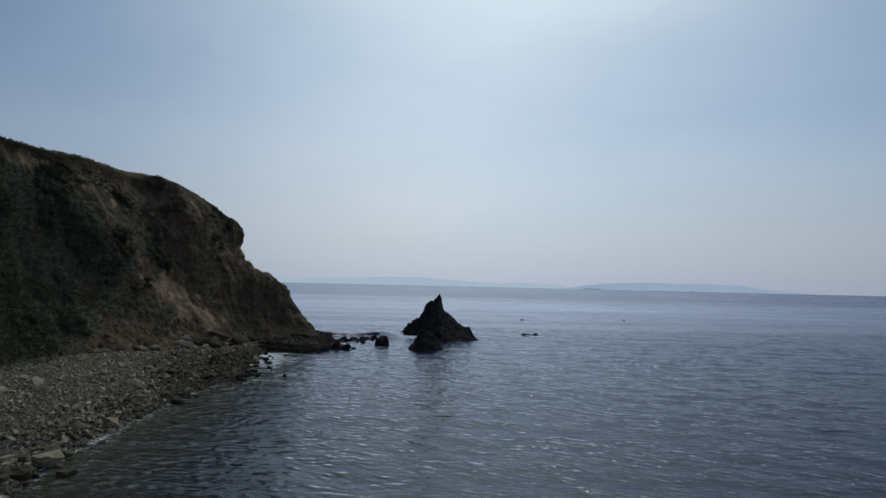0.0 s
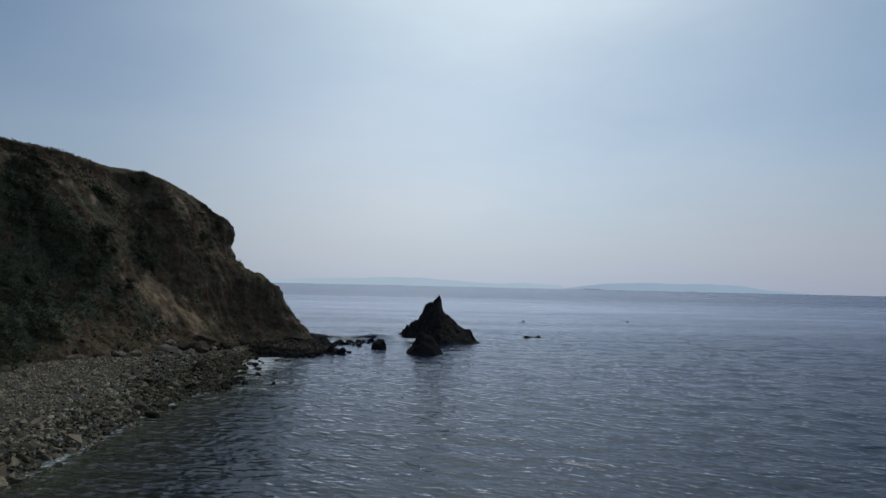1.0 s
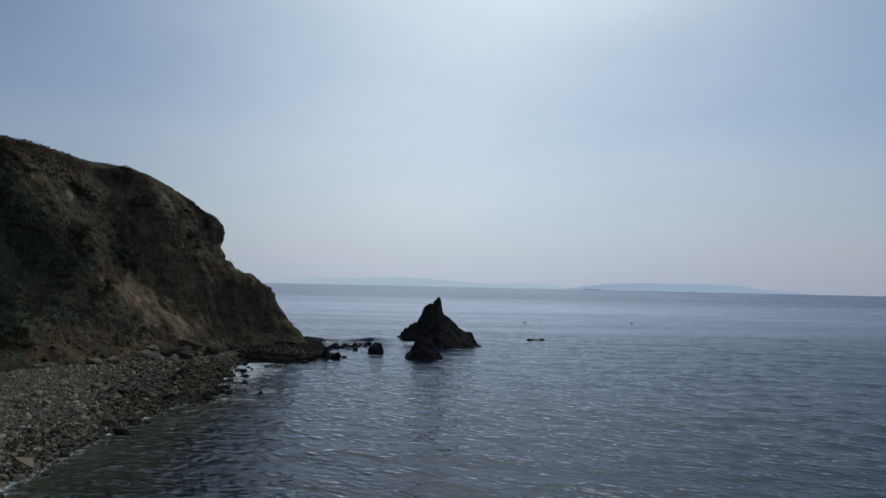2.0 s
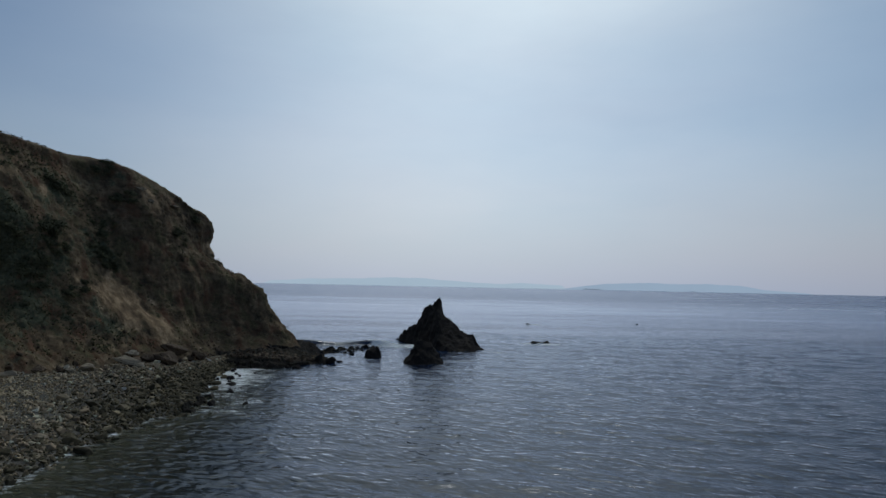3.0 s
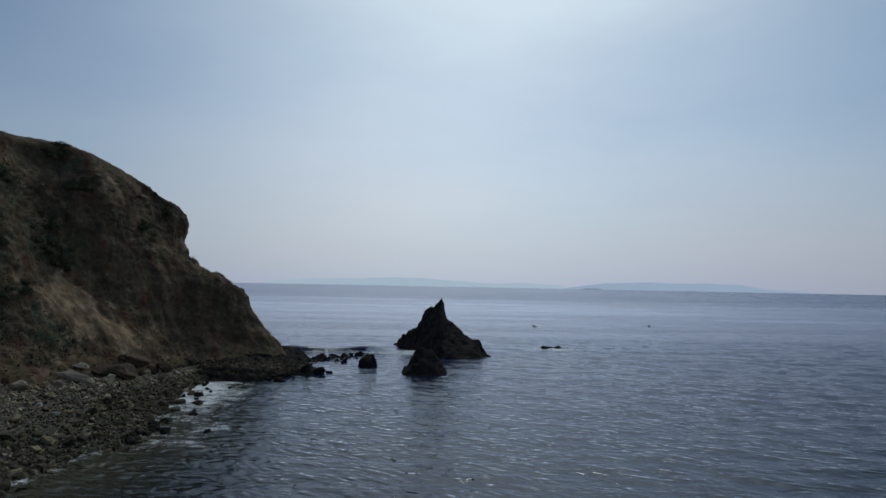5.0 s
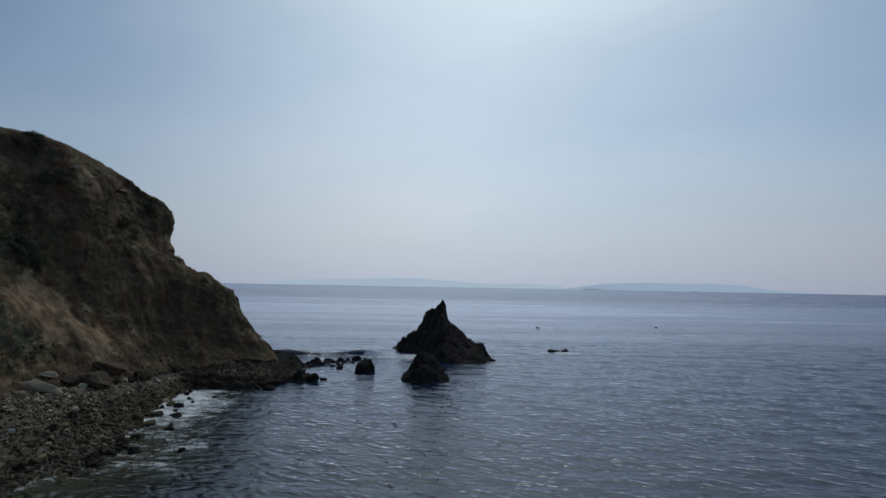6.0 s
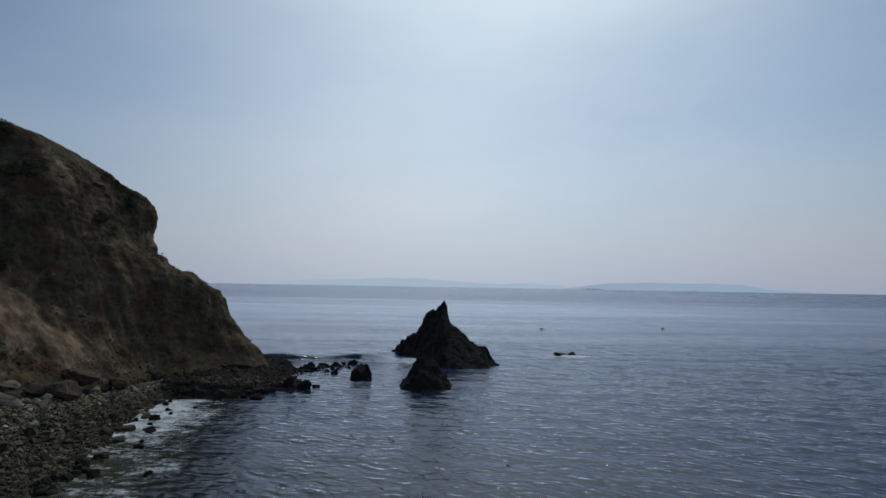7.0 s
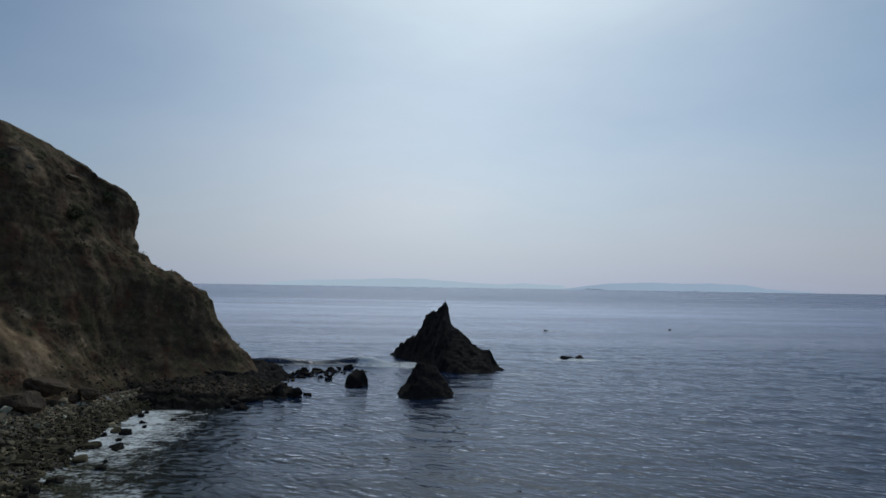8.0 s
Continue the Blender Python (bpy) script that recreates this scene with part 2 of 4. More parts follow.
    # reflection strength is painted: weaker close in, stronger past y 240; foam hardly shines
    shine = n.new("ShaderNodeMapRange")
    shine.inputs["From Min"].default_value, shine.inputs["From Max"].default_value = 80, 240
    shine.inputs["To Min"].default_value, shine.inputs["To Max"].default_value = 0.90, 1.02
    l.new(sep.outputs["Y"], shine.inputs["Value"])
    fresnel = n.new("ShaderNodeFresnel")
    fresnel.inputs["IOR"].default_value = 1.333
    l.new(waves, fresnel.inputs["Normal"])
    n.remove(p)
    matt, gloss, both = n.new("ShaderNodeBsdfDiffuse"), n.new("ShaderNodeBsdfGlossy"), n.new("ShaderNodeMixShader")
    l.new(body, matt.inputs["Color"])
    l.new(mixed(n, l, offing, (0.845, 0.892, 0.985), (0.85, 0.89, 0.99)), gloss.inputs["Color"])
    l.new(rough, gloss.inputs["Roughness"])
    l.new(waves, matt.inputs["Normal"])
    l.new(waves, gloss.inputs["Normal"])
    # painted sheen as well: the reflection fades to about half far out
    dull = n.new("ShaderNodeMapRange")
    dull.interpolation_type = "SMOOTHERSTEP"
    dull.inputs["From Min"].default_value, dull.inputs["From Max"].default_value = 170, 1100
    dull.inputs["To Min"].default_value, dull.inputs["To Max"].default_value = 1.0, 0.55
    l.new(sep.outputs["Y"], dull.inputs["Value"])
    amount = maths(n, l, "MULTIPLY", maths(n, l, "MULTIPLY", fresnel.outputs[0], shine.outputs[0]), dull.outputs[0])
    amount = maths(n, l, "MULTIPLY", amount, maths(n, l, "SUBTRACT", 1.0, maths(n, l, "MULTIPLY", side_dull, 0.30)))
    # long smooth streaks lie across the offing
    streak = ramp(n, l, noise_node(n, l, 0.028, 4, 0.6, geo, (0.16, 1.0, 1.0)), [(0.40, (0, 0, 0)), (0.66, (1, 1, 1))])
    offshore = n.new("ShaderNodeMapRange")
    offshore.inputs["From Min"].default_value, offshore.inputs["From Max"].default_value = 130, 300
    l.new(sep.outputs["Y"], offshore.inputs["Value"])
    amount = maths(n, l, "MULTIPLY", amount, maths(n, l, "ADD", 1.0, maths(n, l, "MULTIPLY", maths(n, l, "MULTIPLY", maths(n, l, "SUBTRACT", streak, 0.4), 0.20), offshore.outputs[0])))
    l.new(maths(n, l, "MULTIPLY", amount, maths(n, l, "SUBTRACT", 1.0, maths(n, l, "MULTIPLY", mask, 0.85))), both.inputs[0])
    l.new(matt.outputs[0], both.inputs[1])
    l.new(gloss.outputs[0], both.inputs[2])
    l.new(both.outputs[0], n["Material Output"].inputs[0])
    return m


def plain(name, colour, rough=0.8, emit=0.0):
    m, n, l, p = material(name)
    tone = noise_node(n, l, 2.0, 5, 0.6)
    l.new(mixed(n, l, tone, tuple(v * 0.75 for v in colour), tuple(min(1, v * 1.25) for v in colour)), p.inputs["Base Color"])
    p.inputs["Roughness"].default_value = rough
    return m


def leaf_material(name, dark, light):
    m, n, l, p = material(name)
    geo = n.new("ShaderNodeNewGeometry")
    oi = n.new("ShaderNodeObjectInfo")
    rnd = maths(n, l, "FRACT", maths(n, l, "ADD", geo.outputs["Random Per Island"], oi.outputs["Random"]))
    l.new(mixed(n, l, rnd, dark, light), p.inputs["Base Color"])
    p.inputs["Roughness"].default_value = 0.9
    p.inputs["Specular IOR Level"].default_value = 0.05
    return m


HILL = hill_material()
SEA = sea_material()
SHINGLE = rock_material("shingle", (0.05, 0.045, 0.038), (0.11, 0.098, 0.08), (0.19, 0.17, 0.14), 2.0, relief=0.2)
STONE = rock_material("beach_stone", (0.092, 0.068, 0.043), (0.345, 0.259, 0.164), (0.700, 0.700, 0.498), 2.2, relief=0.1, island=True)
DRY_STONE = rock_material("dry_upper_stone", (0.179, 0.138, 0.084), (0.414, 0.324, 0.205), (0.700, 0.582, 0.392), 2.2, relief=0.1, island=True)
WET_STONE = rock_material("wet_weedy_stone", (0.028, 0.024, 0.014), (0.102, 0.081, 0.046), (0.340, 0.268, 0.162), 2.2, rough=0.75, relief=0.1, island=True, gloss=0.15)
SEA_ROCK = rock_material("dark_sea_rock", (0.016, 0.013, 0.0115), (0.030, 0.0245, 0.021), (0.060, 0.049, 0.039), 1.4, rough=0.9, relief=0.4, gloss=0.1)
LEDGE = rock_material("ledge_rock", (0.018, 0.014, 0.010), (0.043, 0.035, 0.026), (0.110, 0.088, 0.065), 1.6, rough=0.9, relief=0.35, gloss=0.1)
BOULDER = rock_material("brown_boulder", (0.057, 0.039, 0.025), (0.117, 0.081, 0.053), (0.225, 0.160, 0.104), 1.2, relief=0.3, island=True)
PALE = rock_material("pale_slab", (0.221, 0.178, 0.120), (0.364, 0.298, 0.210), (0.494, 0.419, 0.312), 1.2, relief=0.2)
SANDSTONE = rock_material("tan_sandstone", (0.09, 0.07, 0.045), (0.17, 0.135, 0.09), (0.30, 0.24, 0.165), 1.3, relief=0.3)
LEAF = leaf_material("scrub_leaf", (0.080, 0.083, 0.048), (0.130, 0.122, 0.070))
DRY = leaf_material("dry_scrub", (0.07, 0.055, 0.028), (0.17, 0.135, 0.07))
KELP = plain("kelp_blade", (0.025, 0.02, 0.01), 0.75)
TWIG = plain("twig_bark", (0.07, 0.05, 0.035))


# ---------------------------------------------------------------- helpers for shapes
def mesh_object(name, verts, faces, mat, parent=None, smooth=True):
    me = bpy.data.meshes.new(name)
    me.from_pydata([tuple(v) for v in verts], [], [tuple(int(i) for i in f) for f in faces])
    me.materials.append(mat)
    if smooth:
        me.polygons.foreach_set("use_smooth", [True] * len(me.polygons))
    ob = new(name, me)
    if parent is not None:
        ob.parent = parent
    return ob


def grid_faces(rows, cols):
    i = np.arange(rows - 1)[:, None] * cols + np.arange(cols - 1)[None, :]
    i = i.ravel()
    return np.stack([i, i + 1, i + cols + 1, i + cols], 1)


def float_attribute(ob, name, values):
    a = ob.data.attributes.new(name, "FLOAT", "POINT")
    a.data.foreach_set("value", np.asarray(values, dtype=np.float32).ravel())


def spline(knots, values, t):
    """Smooth curve through the values at the knots."""
    knots, values, t = np.asarray(knots, float), np.asarray(values, float), np.asarray(t, float)
    slope = np.gradient(values, knots, axis=0)
    i = np.clip(np.searchsorted(knots, t, side="right") - 1, 0, len(knots) - 2)
    h = (knots[i + 1] - knots[i])
    s = ((t - knots[i]) / h)
    shape = (-1,) + (1,) * (values.ndim - 1)
    s, h = s.reshape(shape), h.reshape(shape)
    return (values[i] * (2 * s ** 3 - 3 * s ** 2 + 1) + slope[i] * h * (s ** 3 - 2 * s ** 2 + s)
            + values[i + 1] * (3 * s ** 2 - 2 * s ** 3) + slope[i + 1] * h * (s ** 3 - s ** 2))


def fbm(p, scale, octaves=4, ridged=False):
    """Fractal noise about 0 at a point."""
    v = Vector(p) / scale
    if ridged:
        return noise.ridged_multi_fractal(v, 0.9, 2.1, octaves, 1.0, 2.0) - 1.0
    return noise.fractal(v, 0.8, 2.1, octaves)


# ---------------------------------------------------------------- plan of the shore
SHORE_Y = [-60, 20, 53, 60, 70, 82, 92, 105, 111, 117, 122, 128, 136, 144, 153, 158, 170]
SHORE_X = [-28, -31, -32.0, -33.2, -34.0, -34.6, -35.6, -34.4, -32.6, -32.6, -34.4, -36.0, -37.6, -39.2, -40, -39, -36]
TOE_Y = [-60, 80, 117, 126, 135, 146, 156, 166]
TOE_X = [-54, -54, -54, -51, -48, -45.5, -43, -40]
TOE_Z = [4.3, 4.3, 3.8, 3.2, 2.7, 2.0, 1.8, 1.5]


def shore_x(y):
    return np.interp(y, SHORE_Y, SHORE_X)


def beach_z(x, y):
    xs, xt, zt = shore_x(y), np.interp(y, TOE_Y, TOE_X), np.interp(y, TOE_Y, TOE_Z)
    d = (xs - x) / (xs - xt)
    return np.where(d < 0, d * 3.5, zt * np.maximum(d, 0) ** 0.85)


# ---------------------------------------------------------------- the sea
WAVE_STEEP = 0.032


def build_sea():
    xs = np.concatenate([np.linspace(-4700, -400, 25), np.linspace(-370, -75, 20), np.arange(-70, 130, 0.56), np.linspace(131, 500, 105), np.linspace(530, 4700, 40)])
    ys = np.concatenate([np.linspace(-400, 10, 20), np.arange(14, 40, 1.0), np.arange(40, 260, 0.56), np.linspace(261, 800, 160), np.linspace(830, 4940, 60)])
    X, Y = np.meshgrid(xs, ys)
    fade = np.clip((620 - Y) / 330, 0, 1) * np.clip((X + 72) / 5, 0, 1) * np.clip((420 - X) / 200, 0, 1) * np.clip((Y - 12) / 6, 0, 1)
    lee = np.clip((X - shore_x(Y)) / 9, 0.75, 1)
    short = fade * np.clip((330 - Y) / 150, 0, 1) * np.clip((200 - X) / 60, 0, 1)
    Z, DX, DY = np.zeros_like(X), np.zeros_like(X), np.zeros_like(X)
    rng = np.random.RandomState(4)
    # wind waves in two crossing trains, with sharpened crests; each component has its own groups
    for k in range(44):
        wave = 1.8 * 1.046 ** k
        ang = radians((-117 if k % 3 else -94) + rng.normal(0, 20))
        cx, cy, kn = math.cos(ang), math.sin(ang), 2 * math.pi / wave
        ph = kn * (cx * X + cy * Y) + rng.uniform(0, 7) + 0.9 * np.sin(X * 0.037 + 1.3 * k) + 0.9 * np.sin(Y * 0.047 + 2 * k)
        group = 0.55 + 0.45 * np.sin(X * rng.uniform(-0.09, 0.09) + Y * rng.uniform(-0.09, 0.09) + 3 * k)
        amp = WAVE_STEEP * (wave / 3) ** -0.5 / kn * group * (short if wave < 3.2 else fade) * lee
        Z += amp * np.sin(ph)
        DX -= amp * 0.8 * cx * np.cos(ph)
        DY -= amp * 0.8 * cy * np.cos(ph)
    # the low breaker that runs in behind the skerries
    roll_y = 207.0 + 0.08 * (X + 20) + 1.2 * np.sin(X * 0.21)
    brk = np.where(Y < roll_y, np.exp(-((Y - roll_y) / 1.1) ** 2), np.exp(-((Y - roll_y) / 3.2) ** 2)) * np.clip((X + 50) / 8, 0, 1) * np.clip((-8 - X) / 8, 0, 1)
    Z += 1.55 * brk * (0.75 + 0.25 * np.sin(X * 0.33 + 1))
    ob = mesh_object("sea", np.stack([(X + DX).ravel(), (Y + DY).ravel(), Z.ravel()], 1), grid_faces(len(ys), len(xs)), SEA)
    d = X - shore_x(Y)
    inside = (Y > -60) & (Y < 158)
    foam = np.where(inside, np.interp(Y, [100, 125], [0.52, 0.26]) * np.exp(-np.maximum(d, 0) / 1.3) + 0.19 * np.exp(-(np.maximum(d, 0) / 9) ** 2), 0)
    # patches of foam: x, y, reach along x, reach along y, how thick
    for px, py, rx, ry, w in ((-35.5, 141, 6.5, 9, 0.62), (-31.5, 130, 5, 9, 0.42), (-26, 118.5, 2.4, 3.2, 0.5), (-28.5, 115, 4, 7, 0.14), (-26.5, 112, 3, 1.2, 0.35), (-25, 110, 4, 3, 0.25), (-37.5, 148.5, 3.5, 5, 0.6), (-30, 146, 4.5, 6, 0.24), (-27.5, 124, 4, 4, 0.2), (-34, 153, 5, 2.0, 0.35), (-27, 157.5, 4, 2.0, 0.35), (-31.5, 158.5, 2, 1.5, 0.5),
                              (-44, 208, 6, 7, 0.35), (-37, 201, 7, 3.5, 0.3), (-15.5, 205.5, 5, 2.4, 1.1), (-6.5, 207, 4.5, 6, 1.5), (-11, 214, 3, 5, 0.5), (30.5, 223.5, 7, 4.6, 1.6), (14, 195.5, 5, 2.2, 0.9), (5, 188, 4, 1.2, 0.4),
                              (42, 322, 6, 4, 1.1), (-22.5, 163.6, 3, 1.0, 0.4), (-24, 186, 6, 5, 0.22), (-4, 162.5, 5, 1.2, 0.3), (75, 255, 5, 1.2, 0.5), (96, 228, 4, 1, 0.4), (93, 340, 6, 2.0, 0.6), (60, 290, 7, 1.0, 0.45)):
        foam += w * np.exp(-((X - px) / rx) ** 2 - ((Y - py) / ry) ** 2)
    crest = 0.75 + 0.5 * np.sin(X * 0.43 + 2) * np.sin(X * 0.19)
    foam += np.interp(X, [-45, -25, -20, -14], [0.2, 0.3, 0.9, 1.3]) * crest * np.exp(-((Y - roll_y - 0.6) / 1.3) ** 2) * np.clip((X + 50) / 8, 0, 1) * np.clip((-6 - X) / 8, 0, 1)
    float_attribute(ob, "foam", np.clip(foam, 0, 1))
    float_attribute(ob, "shallow", np.where(inside, np.exp(-np.maximum(d, 0) / np.interp(Y, [60, 110, 140], [22, 20, 12])), 0))
    tagged(ob, "dark blue-grey sea with small wind ripples and thin foam at the shore", "sea", kind="structure")


# ---------------------------------------------------------------- the headland
# profiles of the slope from its foot, up the face, over the brow and back on to the plateau
PROFILES = [
    ((-52, -60, 1), (-54, -60, 4.5), (-59, -60, 10), (-63.5, -60, 16), (-67, -60, 27), (-71, -60, 38), (-75, -60, 41.5), (-110, -60, 44)),
    ((-52, 80, 1), (-54, 80, 4.5), (-59, 80, 10), (-63.5, 80, 16), (-67, 80, 27), (-71, 80, 37), (-75, 80, 40), (-110, 80, 44)),
    ((-52, 112, 1), (-54.5, 112, 4), (-59.5, 113, 10), (-64, 114, 16), (-67, 115, 27), (-71, 117, 37.2), (-75, 118, 40), (-110, 120, 44)),
    ((-47, 131, 0.5), (-50, 132, 3), (-56, 133, 9), (-60.5, 134, 17), (-64, 132, 27), (-70, 136, 37.7), (-75, 138, 41.3), (-110, 142, 44)),
    ((-44, 144, 0), (-47, 145, 2.2), (-53.5, 144, 9.8), (-59, 145, 17), (-64, 148, 28), (-69, 150, 36.3), (-74, 150, 41.2), (-105, 162, 44)),
    ((-42, 153, 0), (-44, 154, 2), (-50, 155, 9), (-55, 155.5, 20), (-58, 156, 30), (-61, 157.7, 36.8), (-70, 159, 41.2), (-100, 178, 43)),
    ((-39, 161, 0), (-41, 163, 1.8), (-45.5, 167, 9), (-49, 168, 18.5), (-54.5, 169, 25), (-57, 169, 32.6), (-66, 167, 39.2), (-96, 190, 42)),
    ((-30.8, 174, 0), (-32, 176, 2.0), (-37.7, 176.5, 9.5), (-43.8, 175.5, 17.2), (-52.8, 176, 21.5), (-53.6, 177, 29.0), (-61.5, 173, 36.3), (-92, 200, 41)),
    ((-32.5, 188, -1), (-34, 187, 1.0), (-40, 184.5, 9), (-46.5, 183.5, 15.5), (-57, 183, 21), (-57.5, 184, 28), (-66, 182, 35), (-90, 212, 40)),
    ((-54, 215, -1), (-55, 212, 1.0), (-59, 209, 9), (-63, 206, 15.5), (-68, 204, 21), (-71, 202, 28), (-76, 200, 35), (-90, 224, 40)),
    ((-80, 260, -1), (-81, 258, 1.0), (-84, 255, 9), (-87, 252, 16), (-90, 250, 21), (-93, 248, 28), (-97, 246, 36), (-110, 250, 40)),
]
BARE = ((-57.8, 143.5, 14.6, 3.8, 1.0), (-56.6, 141.8, 12.7, 3.4, 1.0), (-54.8, 144.5, 11, 3.6, 0.9), (-52.3, 145.5, 8.7, 3.0, 0.8), (-50, 147.5, 6.6, 2.6, 0.6), (-60.2, 135.2, 16.6, 2.2, 0.7), (-51.9, 149, 8.9, 2.4, 0.6), (-52, 134, 4.5, 3, 0.4),
        (-60.8, 156.7, 35.5, 1.6, 0.7), (-58.6, 157, 33, 1.5, 0.7), (-68.5, 149.9, 35, 1.8, 0.5), (-40, 181, 7, 4, 0.2),
        (-59.4, 156.3, 33.8, 2.0, 0.8), (-57.8, 158.5, 32, 1.5, 0.8), (-68.5, 127, 33, 2.2, 0.65), (-67, 134, 31.5, 2.0, 0.65), (-70.5, 112, 36, 2.4, 0.65), (-53.4, 176, 24.2, 1.8, 0.9), (-61, 166, 36.5, 3, 0.4))
GREEN = ((-55.5, 138.3, 9.5, 3.2, 0.2), (-58.5, 127, 11, 4.5, 0.3), (-61.5, 145, 21.8, 3.2, 0.6), (-66, 100, 24, 13, 0.5), (-60, 95, 10, 10, 0.6), (-67, 117, 31, 7, 0.6), (-67, 139, 33, 4.5, 0.6), (-62, 112, 14, 7, 0.7), (-64, 125, 20, 7, 0.6), (-63, 146, 26, 5, 0.4), (-68, 155, 38, 4, 0.5), (-68, 80, 20, 22, 0.6))


# swellings and hollows: x, y, z, reach, how far out
BULGES = ((-39.8, 180, 8.0, 3.2, -1.5), (-42, 180.5, 13.4, 3.6, 1.5), (-54.5, 178, 29.8, 4.0, 0.6), (-54.6, 176.5, 31.2, 2.6, 0.8), (-53.6, 176.8, 25.6, 1.5, -0.5), (-50, 175.5, 20.6, 3.0, 0.75), (-52.8, 176.8, 23.0, 1.7, 1.4), (-43, 159, 5, 6, -1.3), (-47, 163, 12, 5, -1.0), (-42, 171, 6, 5, -1.2),
          (-56, 150, 14, 5, -0.9), (-62, 154, 30, 4, 0.9), (-60, 164, 34, 3.5, 0.8), (-58, 122, 9, 6, -0.9), (-66, 124, 27, 6, 0.9), (-64, 108, 20, 6, -1.0))


def blobs(P, spots):
    out = np.zeros(len(P))
    for x, y, z, r, w in spots:
        out += w * np.exp(-(((P[:, 0] - x) ** 2 + (P[:, 1] - y) ** 2 + (P[:, 2] - z) ** 2) / r ** 2))
    return np.clip(out, 0, 1)


def loft(profiles, nu, nv):
    ctrl = np.array(profiles, float)
    mid = ctrl[:, 3]
    ku = np.concatenate([[0], np.cumsum(np.linalg.norm(np.diff(mid, axis=0), axis=1))])
    u = np.interp(np.linspace(0, 1, nu), [0, 0.08, 0.9, 1], [0, ku[1] - 30, ku[-3], ku[-1]])
    along = spline(ku, ctrl, u)
    kv = np.arange(ctrl.shape[1])
    v = np.linspace(0, kv[-1], nv)
    return np.stack([spline(kv, row, v) for row in along])


def build_headland():
    nu, nv = 620, 250
    P = loft(PROFILES, nu, nv)
    N = np.cross(np.gradient(P, axis=0), np.gradient(P, axis=1))
    N /= np.linalg.norm(N, axis=2, keepdims=True) + 1e-9
    if N[nu // 2, nv // 2, 0] < 0:
        N = -N
    P, N = P.reshape(-1, 3), N.reshape(-1, 3)
    bare, green = blobs(P, BARE), blobs(P, GREEN)
    for x, y, z, r, out_by in BULGES:
        P = P + N * (out_by * np.exp(-((P - np.array((x, y, z))) ** 2).sum(1) / r ** 2))[:, None]
    out = np.empty_like(P)
    for i, (p, q) in enumerate(zip(P, N)):
        x, y, z = p
        keep = min(1.0, max(0.0, (z + 1) / 5))
        flat = 1.0 if z < 34 else max(0.3, 1 - (z - 34) / 8)
        cliff = min(1.0, max(0.0, (y - 138) / 14)) * min(1.0, max(0.0, (30 - z) / 8))
        gully = fbm((x * 0.6, y, z * 0.22 + x * 0.3), 7.0, 2, True) - 0.35
        rill = 1.6 * fbm((x * 1.1, y * 1.1, z * 0.16), 2.6, 3)
        lump = fbm((x, y, z), 5.0, 4)
        # beds of harder stone stand out in broken steps
        bed = z * 0.62 + 0.10 * y + 1.6 * fbm((x, y, z), 7.0, 3)
        saw = bed - math.floor(bed)
        outcrop = min(1.0, max(0.0, 2.2 * fbm((x, y + 40, z), 6.5, 3) + 0.25)) * min(1.0, max(0.0, (z - 3) / 4)) * (1 - bare[i]) * (1 - 0.8 * green[i]) * (1 - 0.85 * min(1.0, max(0.0, (y - 160) / 8)))
        step = (saw - 0.5 if saw < 0.82 else (1 - saw) * 1.78) * outcrop
        grit = fbm((x, y, z), 1.1, 4)
        # rounded clumps with creases between them
        clump = 0.3 - abs(fbm((x, y, z * 1.25), 3.4, 3)) - 0.5 * abs(fbm((x + 50, y, z * 1.3), 1.5, 2))
        d = (0.5 * gully * (1 - 0.6 * bare[i]) + 0.42 * lump + 0.55 * step + 0.28 * cliff * rill * (1 - 0.7 * bare[i]) + 0.16 * grit * (1 - 0.5 * bare[i]) + 0.55 * clump * (1 - 0.8 * bare[i]) * (1 - 0.45 * cliff)) * keep * flat
        out[i] = p + q * d
    ob = mesh_object("headland", out, grid_faces(nu, nv), HILL)
    float_attribute(ob, "bare", bare)
    float_attribute(ob, "veg", green - np.clip((out[:, 2] - 36) / 6, 0, 0.4) - 0.7 * np.clip((out[:, 1] - 142) / 10, 0, 1) * np.clip((34 - out[:, 2]) / 8, 0, 1))
    tagged(ob, "steep brown earth headland with dark scrub and bare sandy slides", "headland", kind="structure")
    return out.reshape(nu, nv, 3), N.reshape(nu, nv, 3)


# ---------------------------------------------------------------- the beach
def build_beach():
    ys = np.arange(-60, 172, 0.6)
    ts = np.linspace(-0.6, 1.25, 70)
    V = []
    for y in ys:
        xs, xt = shore_x(y), np.interp(y, TOE_Y, TOE_X)
        for t in ts:
            x = xs + (xt - xs) * t
            z = float(beach_z(x, y)) + 0.22 * fbm((x, y, 0), 3.5, 4) - 0.05
            V.append((x, y, z))
    ob = mesh_object("beach", V, grid_faces(len(ys), len(ts)), SHINGLE)
    return tagged(ob, "sloping cobble beach of grey-brown stones between sea and cliff", "beach", kind="structure")


